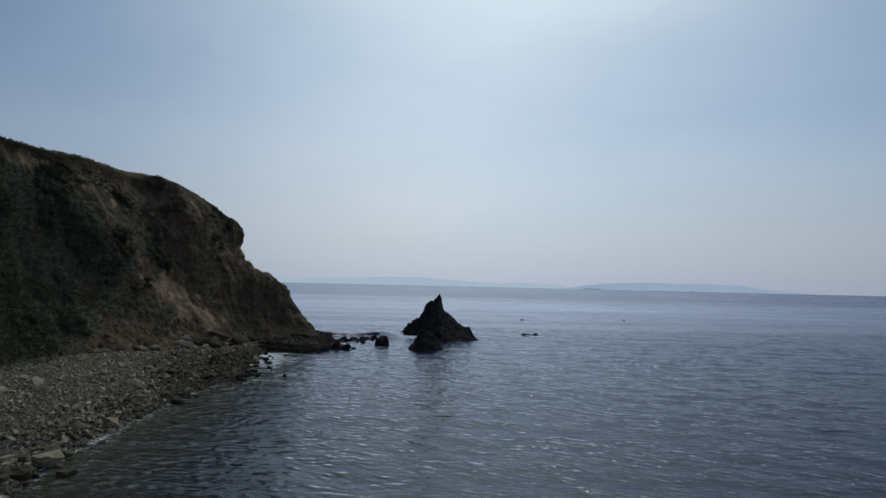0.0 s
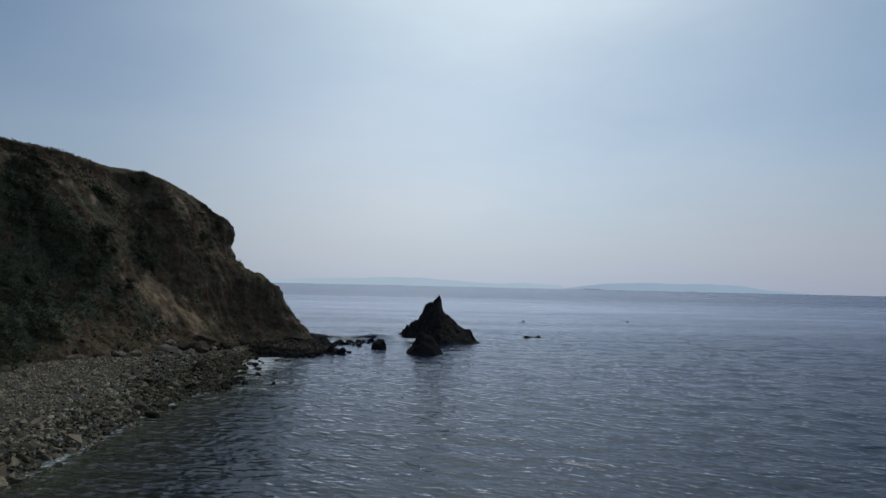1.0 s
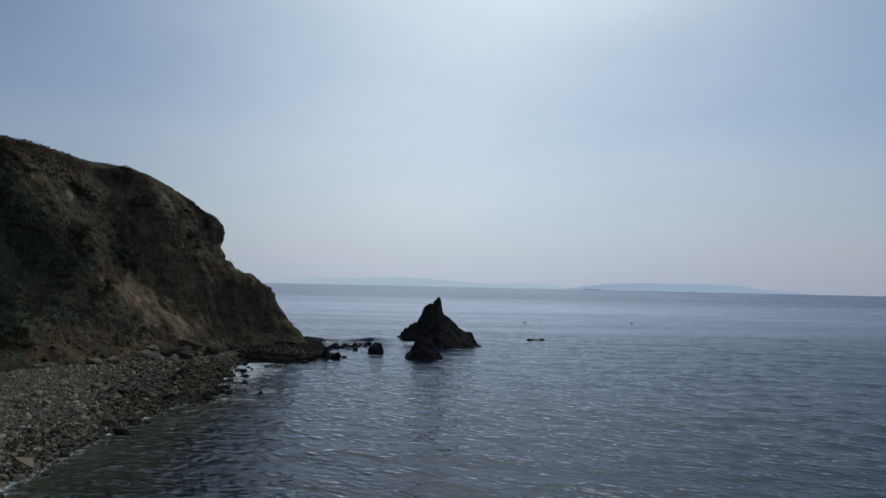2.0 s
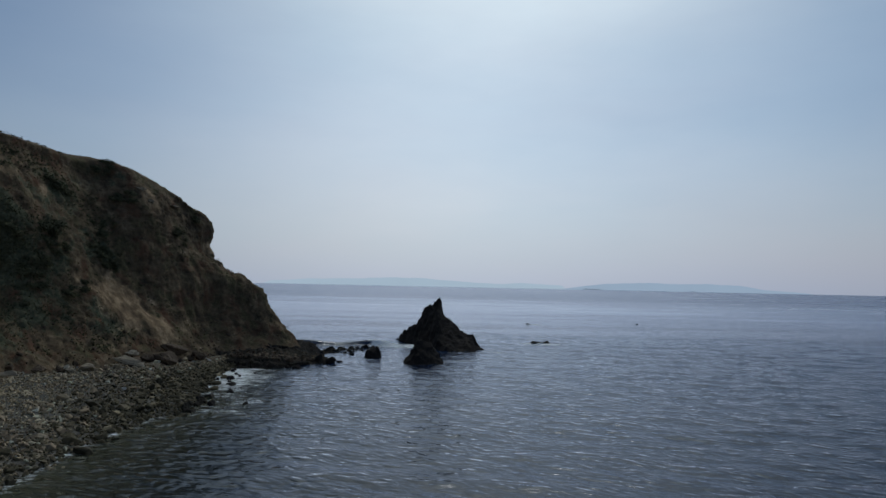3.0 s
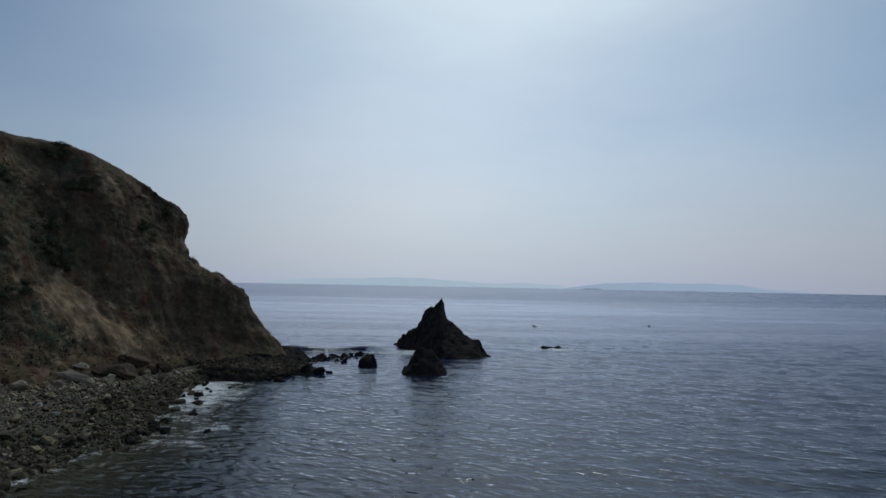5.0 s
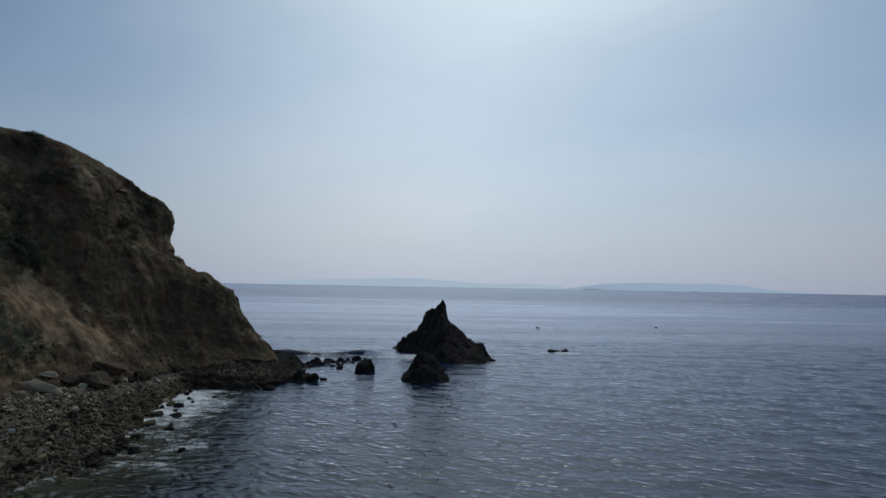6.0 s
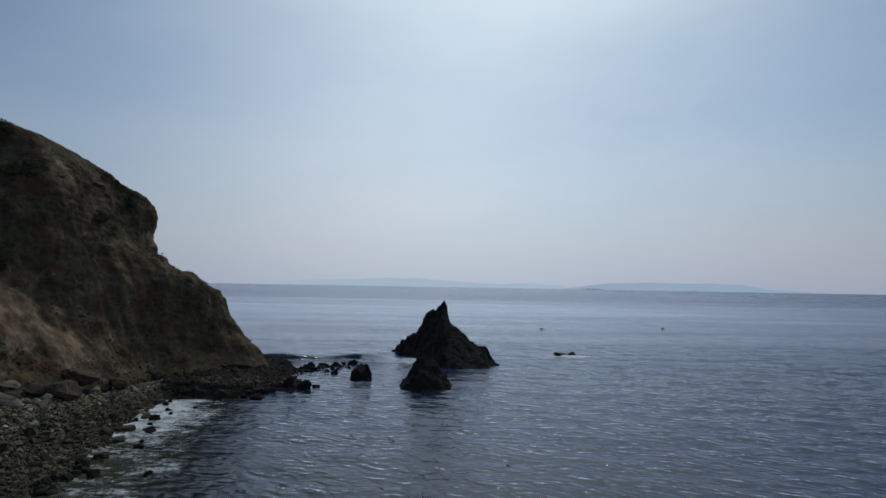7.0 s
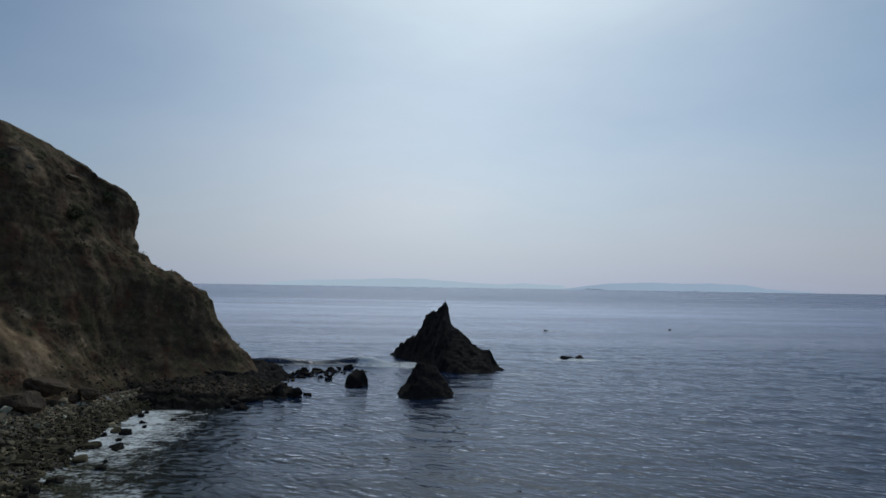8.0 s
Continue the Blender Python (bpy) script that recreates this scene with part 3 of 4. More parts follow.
def hull_stone(seed, flat=0.6, points=13):
    """One angular, slightly worn stone about 1 across: verts and triangles."""
    rng = random.Random(seed)
    bm = bmesh.new()
    for _ in range(points):
        v = Vector((rng.gauss(0, 1), rng.gauss(0, 1), rng.gauss(0, 1))).normalized() * rng.uniform(0.40, 0.56)
        bm.verts.new((v.x, v.y * rng.uniform(0.75, 1), v.z * flat))
    hull = bmesh.ops.convex_hull(bm, input=bm.verts)
    bmesh.ops.delete(bm, geom=[g for g in hull["geom_interior"] if isinstance(g, bmesh.types.BMVert)], context="VERTS")
    bm.verts.index_update()
    V = np.array([v.co[:] for v in bm.verts])
    F = [[v.index for v in f.verts] for f in bm.faces]
    bm.free()
    return V, F


STONES = [hull_stone(100 + k, 0.50 + 0.09 * (k % 5), 12 + k % 5) for k in range(24)]
PEBBLES = [hull_stone(200 + k, 0.5 + 0.1 * (k % 4), 8) for k in range(24)]


def turn_matrix(rng, tilt=0.5):
    return np.array(Euler((rng.uniform(-tilt, tilt), rng.uniform(-tilt, tilt), rng.uniform(0, 6.3))).to_matrix())


def build_talus(P):
    """Fallen stones lying on the lower slope and on the rock ledge."""
    rng = random.Random(77)
    nu, nv = P.shape[:2]
    V, F, base = [], [], 0
    spots = []
    while len(spots) < 1200:
        p = P[rng.randrange(int(nu * 0.06), int(nu * 0.80)), rng.randrange(int(nv * 0.08), int(nv * 0.42))]
        if 1.0 < p[2] < 14 and rng.random() < math.exp(-(p[2] - 2) / 2.2) and blobs(np.array([p]), BARE)[0] < 0.35:
            spots.append(p)
    for _ in range(800):
        x = rng.uniform(-43, -25)
        y = np.interp(x, [-44, -35, -31.5, -27, -24], [157, 157, 158.5, 163, 168]) + abs(rng.gauss(0, 4))
        if y < 178:
            spots.append((x, y, float(np.interp(x, [-46, -36, -31.5, -29, -24, -22], [2.0, 1.7, 1.15, 0.4, 0.2, 0.0])) + rng.uniform(-0.1, 0.1) + 0.05 * (y - 155)))
    for k, (x, y, z) in enumerate(spots):
        size = min(1.4, 0.34 * math.exp(rng.gauss(0, 0.6)))
        sv, sf = STONES[k % 24]
        V.append((sv * size * np.array((1.2, 1, 1))) @ turn_matrix(rng, 0.8).T + np.array((x, y, z + 0.1 * size)))
        F += [[i + base for i in f] for f in sf]
        base += len(sv)
    ob = mesh_object("fallen_stones", np.concatenate(V), F, BOULDER, smooth=False)
    tagged(ob, "small fallen brown stones strewn along the foot of the slope", "stones", kind="stuff")
    done = 0
    while done < 14:
        p = P[rng.randrange(int(nu * 0.1), int(nu * 0.45)), rng.randrange(int(nv * 0.12), int(nv * 0.42))]
        if 85 < p[1] < 140 and 4 < p[2] < 16:
            single_rock("pale_stone", p[0], p[1], p[2] + 0.08, rng.uniform(0.35, 0.75), rng.uniform(0.3, 0.5), rng.uniform(0.3, 0.45), PALE, 560 + done, "small pale stone lodged on the scrubby slope", "stone", "pale stones on the slope", 41 * done, 15)
            done += 1


def build_stones(beach):
    rng = random.Random(7)
    spots = []
    for _ in range(70000):
        y = rng.uniform(45, 169) if rng.random() < 0.87 else rng.uniform(5, 45)
        xs, xt = float(shore_x(y)), float(np.interp(y, TOE_Y, TOE_X))
        t = rng.uniform(-0.10, 1.16)
        if t < 0 and rng.random() < 0.5:
            continue
        x = xs + (xt - xs) * t
        size = min(1.6, 0.145 * math.exp(rng.gauss(0, 0.66)) * (1.3 if t < 0.35 else 1.0))
        spots.append((x, y, t, size))
    # the stretch of beach that the camera passes nearest: every stone by itself
    near = [k for k, (x, y, t, size) in enumerate(spots) if 50 < y < 78 and t < 0.3 and size > 0.29][:300]
    kept = {}
    for k in near:
        x, y, t, size = spots[k]
        wet = t < 0.04 + 0.12 * fbm((x, y, 3), 5, 3)
        key = (k % 24, wet)
        if key not in kept:
            sv, sf = STONES[k % 24]
            ob = mesh_object("stone", sv, sf, WET_STONE if wet else STONE, beach, False)
            kept[key] = ob.data
        else:
            ob = new("stone", kept[key])
            ob.parent = beach
        z = float(beach_z(x, y)) + 0.22 * fbm((x, y, 0), 3.5, 4) + size * rng.uniform(0.02, 0.2)
        ob.matrix_basis = Matrix.LocRotScale((x, y, z), Euler((rng.uniform(-0.5, 0.5), rng.uniform(-0.5, 0.5), rng.uniform(0, 6.3))), (size * 1.25, size, size))
    near = set(near)
    kinds = (("wet_stones", WET_STONE, "dark wet weedy stones along the waterline"), ("stones", STONE, "loose grey-brown angular beach stones"), ("dry_stones", DRY_STONE, "dry pale stones on the upper beach"))
    for which, (name, mat, label) in enumerate(kinds):
        V, F, base = [], [], 0
        for k, (x, y, t, size) in enumerate(spots):
            if k in near:
                continue
            edge = 0.12 * fbm((x, y, 3), 5, 3)
            dry = 0.5 + 1.6 * edge + max(0.0, (y - 106) / 40) + 0.5 * ((k * 0.7548777) % 1.0 - 0.5)
            if (0 if t < np.interp(y, [70, 105], [0.12, 0.17]) + edge + min(0.5, max(0.0, (y - 92) / 60)) + 0.5 * ((k * 0.6180339) % 1.0 - 0.5) else 1 if t < dry else 2) != which:
                continue
            sv, sf = (STONES if size > 0.27 else PEBBLES)[k % 24]
            z = float(beach_z(x, y)) + 0.22 * fbm((x, y, 0), 3.5, 4) + size * rng.uniform(0.02, 0.2)
            m = turn_matrix(rng)
            V.append((sv * size * np.array((1.25, 1, 1))) @ m.T + np.array((x, y, z)))
            F += [[i + base for i in f] for f in sf]
            base += len(sv)
        ob = mesh_object(name, np.concatenate(V), F, mat, beach, False)
        tagged(ob, label, kind="stuff")


# ---------------------------------------------------------------- rocks
def crag(name, x0, x1, y0, y1, step, height, mat, rough=0.6, seed=0.0, smooth=True):
    """A rock that stands on the sea bed: height(x, y) gives its surface; it is broken up by noise in all directions."""
    xs, ys = np.arange(x0, x1 + step, step), np.arange(y0, y1 + step, step)
    V = []
    for y in ys:
        for x in xs:
            wx = x + rough * 0.9 * fbm((x, y, seed), 2.2, 3)
            wy = y + rough * 0.9 * fbm((x, y, seed + 9), 2.2, 3)
            h = height(wx, wy)
            h += rough * (0.75 * fbm((x, y, h * 0.6 + seed), 3.0, 4, True) + 0.35 * fbm((x, y, h + seed), 0.9, 3)) * min(1, max(0, (h + 1.5) / 2))
            near = noise.voronoi(Vector((x, y, h * 0.8 + seed)) / 1.7)[0]
            h += rough * 0.35 * (min(near[1] - near[0], 0.55) - 0.25) * min(1, max(0, (h + 1.0) / 2))
            V.append((x + rough * (0.3 * fbm((x, y, h + 5), 0.9, 4) + 0.35 * fbm((x * 0.4, y * 0.4, h * 1.3), 1.5, 4)), y + rough * (0.3 * fbm((y, x, h + 5), 0.9, 4) + 0.35 * fbm((y * 0.4, x * 0.4, h * 1.3), 1.5, 4)), h))
    F = [f for f in grid_faces(len(ys), len(xs)) if max(V[i][2] for i in f) > -1.2]
    used = sorted({int(i) for f in F for i in f})
    back = {old: k for k, old in enumerate(used)}
    ob = mesh_object(name, [V[i] for i in used], [[back[int(i)] for i in f] for f in F], mat, smooth=smooth)
    # steep faces get as many facets as flat ones, and broken surfaces
    bm = bmesh.new()
    bm.from_mesh(ob.data)
    bmesh.ops.subdivide_edges(bm, edges=[e for e in bm.edges if e.calc_length() > 2.2 * step], cuts=2, use_grid_fill=True)
    bmesh.ops.triangulate(bm, faces=bm.faces[:])
    for v in bm.verts:
        if v.co.z > -0.6:
            v.co += rough * 0.30 * Vector([fbm((v.co.x + 31 * k, v.co.y, v.co.z + seed), 1.1, 3) for k in range(3)])
    bm.to_mesh(ob.data)
    bm.free()
    return ob


STACK_X = [-14.5, -12, -9.4, -6.9, -5.0, -4.1, -2.1, -0.9, -0.35, 0.3, 1.1, 3.4, 5.6, 9.0, 9.8, 12.8]
STACK_H = [-1.2, 1.6, 4.5, 5.5, 9.4, 10.9, 11.6, 12.5, 14.0, 12.2, 9.2, 7.0, 4.6, 3.9, 1.8, -1.2]


def stack_height(x, y):
    h = np.interp(x, STACK_X, STACK_H)
    c = 211.5 - 1.0 * x * (0.75 if x > 0 else 1.15)
    d = y - c
    w = np.interp(x, [-14, -8, -3, 2, 6, 12], [2.5, 6, 12, 19, 15, 4]) if d < 0 else np.interp(x, [-14, 0, 12], [3, 8, 4])
    u = abs(d) / w
    return float((h + 1.2) * max(0.0, 1 - u ** 0.85) ** 0.9 - 1.2 if u < 1 else -1.5)


def ridge_height(cx, cy, wx, wy, prof_x, prof_h, power=1.4):
    def f(x, y):
        h = np.interp(x - cx, prof_x, prof_h)
        u = abs(y - cy) / wy
        return float((h + 1.2) * max(0.0, 1 - u ** power) - 1.2)
    return f


def build_rocks():
    ob = crag("rock_pinnacle", -17, 16, 183, 234, 0.32, stack_height, SEA_ROCK, 0.62)
    tagged(ob, "tall jagged dark sea stack with a pointed peak", "sea stack")
    ob = crag("sea_rock", -9, 2.5, 163.5, 177, 0.22, ridge_height(0, 170, 5, 5.5, [-8.2, -7.2, -5.6, -4.6, -3.4, -2.0, -0.4, 0.9, 2], [-1.2, 0.5, 2.6, 4.6, 4.9, 4.2, 2.2, 0.6, -1.2]), SEA_ROCK, 0.5, 3.0)
    tagged(ob, "dark jagged rock standing in the water before the sea stack", "sea rock")
    ob = crag("sea_rock", -18, -11.5, 175.5, 184, 0.2, ridge_height(0, 179.8, 2, 2.6, [-17.3, -16.8, -16.2, -15.6, -14.8, -14.1, -13.6, -13.0], [-1.2, 0.9, 1.9, 2.4, 2.0, 2.1, 1.0, -1.2], 3.2), SEA_ROCK, 0.55, 6.0)
    tagged(ob, "small dark upright rock standing alone in the water", "sea rock")

    def low_ledge(x, y):
        """A flat shelf of layered rock with a steep, stepped edge to the water, lower towards its tip."""
        front = np.interp(x, [-48, -41, -35, -31.5, -30, -26, -24, -22.5], [154.8, 154.4, 153.9, 155.3, 158.6, 160.0, 164, 170])
        back = np.interp(x, [-48, -36, -28, -24, -22.5], [166, 174, 178, 173, 170])
        d = min(y - front, back - y)
        if d < -1.5:
            return -1.5
        top = np.interp(x, [-46, -36, -31.5, -29, -24, -22], [2.0, 1.7, 1.15, 0.35, 0.1, -0.3])
        step = 0.42 * min(1.0, max(0.0, d / 0.5 + 0.5)) + 0.36 * min(1.0, max(0.0, (d - 0.9) / 0.4)) + 0.22 * min(1.0, max(0.0, (d - 2.6) / 0.5))
        return -1.2 + (top + 1.2) * step + 0.05 * max(0, y - front)
    ob = crag("rock_ledge", -47, -21, 152, 180, 0.24, low_ledge, LEDGE, 0.6, 12.0, False)
    tagged(ob, "low dark wave-cut rock ledge at the foot of the cliff", "rock ledge")

    def block(x, y):
        front = np.interp(x, [-37, -34, -31, -26], [168.5, 170.5, 173.2, 174.6])
        d = min(y - front, 190 - y, x + 39)
        top = np.interp(x, [-38, -34.5, -31.8, -30.0, -29.0, -28.0], [3.0, 2.7, 2.0, 1.3, 0.4, -1.2])
        return -1.2 + (top + 1.2) * min(1.0, max(0.0, d / 1.6 + 0.25)) ** 0.7 if d > -1.5 else -1.5
    ob = crag("rock_ledge", -40, -24, 166, 192, 0.24, block, SEA_ROCK, 0.55, 20.0, False)
    tagged(ob, "dark blocky rock shelf at the tip of the headland", "rock ledge")


def single_rock(name, x, y, z, sx, sy, sz, mat, seed, label, category, group="", spin=0.0, tilt=0.0):
    """One loose rock: a hull with broken faces and worn edges."""
    rng = random.Random(seed)
    bm = bmesh.new()
    for _ in range(18):
        v = Vector((rng.gauss(0, 1), rng.gauss(0, 1), rng.gauss(0, 1))).normalized() * rng.uniform(0.40, 0.58)
        bm.verts.new((v.x, v.y, v.z))
    hull = bmesh.ops.convex_hull(bm, input=bm.verts)
    bmesh.ops.delete(bm, geom=[g for g in hull["geom_interior"] if isinstance(g, bmesh.types.BMVert)], context="VERTS")
    bmesh.ops.bevel(bm, geom=list(bm.edges), offset=0.022, segments=1, affect="EDGES")
    bmesh.ops.triangulate(bm, faces=list(bm.faces))
    bmesh.ops.subdivide_edges(bm, edges=[e for e in bm.edges if e.calc_length() > 0.06], cuts=3 if max(sx, sy) > 2.2 else 1, use_grid_fill=True)
    for v in bm.verts:
        v.co += v.co.normalized() * (0.07 * fbm(v.co + Vector((seed, 0, 0)), 0.35, 4) + (0.11 * fbm(v.co + Vector((seed, 7, 0)), 0.5, 5) if max(sx, sy) > 2.2 else 0))
        v.co.x, v.co.y, v.co.z = v.co.x * sx, v.co.y * sy, v.co.z * sz
    me = bpy.data.meshes.new(name)
    bm.to_mesh(me)
    bm.free()
    me.materials.append(mat)
    ob = new(name, me)
    ob.matrix_world = pose(x, y, z, tilt, tilt * 0.6, spin)
    return tagged(ob, label, category, group)


def build_loose_rocks():
    skerry = [(-21.2, 167.6, 1.3), (-27.6, 155.9, 1.6), (-30, 157.4, 1.0), (-22.3, 196, 1.7), (-19.4, 200.4, 1.8), (-24.8, 193, 1.5), (-27.8, 196.5, 1.3), (-26, 189.5, 1.3), (-21, 184.5, 1.1), (-22.6, 187, 0.9)]
    rng = random.Random(31)
    for _ in range(90):
        t = rng.random()
        skerry.append((-30 + 11 * t + rng.gauss(0, 1.2), 187 + 12 * t + rng.gauss(0, 3.2) - 2 * rng.random(), min(1.5, 0.62 * math.exp(rng.gauss(0, 0.45)))))
    for k, (x, y, s) in enumerate(skerry):
        single_rock("skerry_rock", x, y, 0.04 + 0.09 * s, s * (1.15 + 0.3 * (k % 3)), s, s * (0.55 + 0.3 * ((k * 7) % 5) / 4), SEA_ROCK, 300 + k, "low dark wave-washed rock breaking the water surface", "rock", "rocks off the point", 50 * k, (k * 13) % 20)
    for k, (x, y, sx, sy, sz) in enumerate(((-25.2, 166.2, 2.9, 2.2, 2.3), (-22.9, 166.6, 2.3, 1.9, 2.1), (-27.0, 165.2, 1.6, 1.4, 1.3))):
        single_rock("tip_boulder", x, y, 0.45, sx, sy, sz, SEA_ROCK, 375 + k, "dark wet boulder at the tip of the rock ledge", "boulder", "boulders on the ledge tip", 25 * k)
    for k, (x, y, s) in enumerate(((28.3, 225.3, 1.9), (32.2, 227.2, 2.2), (30.3, 226.8, 1.2))):
        single_rock("offshore_rock", x, y, 0.12, s * 1.35, s, s * 0.55, SEA_ROCK, 340 + k, "small dark rock awash in thin white foam", "rock", "offshore rocks", 70 * k)
    for k, (x, y, s) in enumerate(((39.5, 326, 1.6), (93.3, 342, 1.3))):
        single_rock("distant_rock", x, y, 0.1, s * 1.4, s, s * 0.5, SEA_ROCK, 350 + k, "far dark rock barely above the water", "rock", "distant rocks", 40 * k)
    shore = ((-33.2, 55.4, 2.5, 0.4), (-32.9, 59.4, 2.3, 0.6), (-30.2, 57.4, 1.8, 0.12), (-36.2, 58.5, 1.5, 0.9), (-34.0, 90, 1.7, 0.2), (-36.3, 134, 1.9, 0.2), (-37.5, 131, 2.2, 0.3), (-34.6, 129, 1.6, 0.1), (-37, 141, 1.5, 0.1))
    for k, (x, y, s, z) in enumerate(shore):
        single_rock("shore_boulder", x, y, z, s * 1.2, s, s * 0.65, DRY_STONE if k in (1, 3) else WET_STONE, 400 + k, "pale brown boulder lying just above the waterline" if k in (1, 3) else "dark wet boulder lying at the waterline", "boulder", "boulders at the waterline", 35 * k)
    awash = ((-36.3, 141, 1.3), (-34.1, 134.7, 1.8), (-31.3, 126.2, 1.5), (-30.6, 116.2, 1.8), (-26.2, 117, 1.1), (-37.6, 139.1, 1.2), (-33.3, 119.4, 1.6), (-38.6, 152, 1.4), (-38.2, 149.6, 1.5), (-35.6, 140.0, 1.9), (-33.2, 133.2, 2.0), (-33.6, 147.8, 0.9), (-36.4, 145.9, 1.1), (-32.0, 128.5, 0.8), (-34.9, 136.8, 0.9), (-35.2, 143.6, 0.8))
    for k, (x, y, s) in enumerate(awash):
        single_rock("shore_boulder", x, y, max(0.12, float(beach_z(x, y)) + 0.2), s * 0.9, s * 0.72, s * 0.55, SEA_ROCK, 470 + k, "dark wet boulder washed by foam in the cove", "boulder", "boulders at the waterline", 63 * k, (k * 11) % 17)
    rng = random.Random(55)
    for k in range(16):
        y = rng.uniform(107, 126)
        x = float(shore_x(y)) + rng.uniform(-1.5, 2.0)
        single_rock("shore_boulder", x, y, float(beach_z(x, y)) + 0.25, rng.uniform(0.9, 1.7), rng.uniform(0.8, 1.4), rng.uniform(0.6, 1.0), LEDGE, 430 + k, "dark weedy boulder awash at the waterline", "boulder", "boulders at the waterline", 50 * k)
    for k, (x, y, sx, sy, sz, turn) in enumerate(((-29.0, 161.0, 3.4, 2.0, 1.1, 22), (-27.2, 162.3, 3.0, 1.8, 1.1, 48), (-29.6, 159.0, 1.8, 1.2, 0.9, 70), (-31.0, 162.5, 2.6, 1.9, 1.9, 30))):
        single_rock("flat_rock", x, y, 0.35, sx, sy, sz, LEDGE, 540 + k, "broad dark slab at the broken edge of the rock ledge", "rock slab", "slabs of the ledge", turn, 3 + (k * 5) % 7)
    single_rock("brown_boulder", -47.0, 139.6, 3.3, 4.8, 3.4, 3.0, BOULDER, 500, "large rounded brown boulder at the foot of the slope", "boulder", "fallen boulders", 10)
    single_rock("brown_boulder", -49.2, 137.6, 3.5, 2.6, 2.0, 1.8, BOULDER, 501, "reddish brown boulder below the sandy slide", "boulder", "fallen boulders", 60)
    single_rock("brown_boulder", -45.6, 147.5, 2.4, 2.4, 2.0, 1.6, BOULDER, 502, "brown boulder at the cliff foot", "boulder", "fallen boulders", 100)
    single_rock("rock_outcrop", -47.2, 144.8, 4.4, 4.4, 3.0, 2.6, BOULDER, 503, "rusty brown rock outcrop at the foot of the sandy slide", "rock outcrop", "outcrops at the cliff foot", 30, 12)
    single_rock("rock_outcrop", -44.4, 148.2, 3.0, 3.2, 2.6, 2.0, BOULDER, 504, "rusty brown rock outcrop at the foot of the sandy slide", "rock outcrop", "outcrops at the cliff foot", 80, 8)
    for k, (x, y, z, sx, sy, sz) in enumerate(((-60.9, 156.9, 35.2, 3.2, 2.2, 1.2), (-58.8, 157.3, 32.6, 2.8, 1.8, 1.2), (-68.6, 150.2, 34.7, 2.6, 1.8, 1.1), (-59.6, 157.6, 34.0, 2.0, 1.6, 0.9), (-56.2, 163.8, 32.4, 2.2, 1.8, 1.1))):
        single_rock("rock_outcrop", x, y, z, sx, sy, sz, SANDSTONE, 585 + k, "weathered tan sandstone ledge jutting from the brow", "rock outcrop", "sandstone ledges", 20 + 33 * k, 10)
    single_rock("pale_slab", -49.2, 131.8, 3.6, 4.8, 2.0, 1.4, PALE, 510, "long pale fallen slab of sandstone on the beach", "rock slab", "fallen slabs", 20, 26)
    single_rock("pale_slab", -50.9, 135.6, 4.6, 2.4, 1.9, 1.2, PALE, 511, "pale sandstone block above the beach", "rock slab", "fallen slabs", 40, 14)
    single_rock("pale_slab", -54.6, 109.8, 4.6, 2.6, 1.0, 0.8, PALE, 512, "narrow pale slab at the foot of the scrub slope", "rock slab", "fallen slabs", 60, 10)
    for k in range(12):
        y = rng.uniform(112, 146)
        x = float(np.interp(y, TOE_Y, TOE_X)) + rng.uniform(-1.0, 1.5)
        size = rng.uniform(0.8, 1.9)
        single_rock("fallen_boulder", x, y, float(beach_z(x, y)) + 0.22 * size, size * 1.2, size, size * 0.8, BOULDER if k % 3 else PALE, 520 + k, "weathered boulder fallen to the top of the beach", "boulder", "fallen boulders", 37 * k)


# ---------------------------------------------------------------- far island, ships
def far_ridge(name, x0, x1, y, prof, pale, label):
    """A low, distant island ridge, its miles of haze painted in as a pale glow."""
    m, n, l, p = material("island_haze_glow")
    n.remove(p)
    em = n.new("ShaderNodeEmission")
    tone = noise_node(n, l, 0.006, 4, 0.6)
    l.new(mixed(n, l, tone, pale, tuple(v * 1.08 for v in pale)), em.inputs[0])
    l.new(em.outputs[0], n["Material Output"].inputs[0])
    V, cols = [], 260
    for k in range(cols):
        t = k / (cols - 1)
        h = float(np.interp(t, [a for a, _ in prof], [b for _, b in prof]))
        h = max(0.0, h + (3.5 * fbm((k * 0.07, x0, 0), 1.0, 4)) * min(1, h / 12))
        x = x0 + (x1 - x0) * t
        V += [(x, y - 10, -2), (x, y, h * 0.7), (x, y + 15, h)]
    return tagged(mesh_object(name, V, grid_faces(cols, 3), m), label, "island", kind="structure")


def build_distance():
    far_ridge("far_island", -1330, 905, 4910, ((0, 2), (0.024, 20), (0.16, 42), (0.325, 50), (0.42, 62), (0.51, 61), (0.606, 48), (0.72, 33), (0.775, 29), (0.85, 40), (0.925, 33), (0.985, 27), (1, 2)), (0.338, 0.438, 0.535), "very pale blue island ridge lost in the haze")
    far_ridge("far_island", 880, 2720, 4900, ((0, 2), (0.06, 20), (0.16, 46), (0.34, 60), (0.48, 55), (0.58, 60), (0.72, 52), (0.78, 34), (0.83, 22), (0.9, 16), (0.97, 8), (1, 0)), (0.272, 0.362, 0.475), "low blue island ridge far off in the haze")


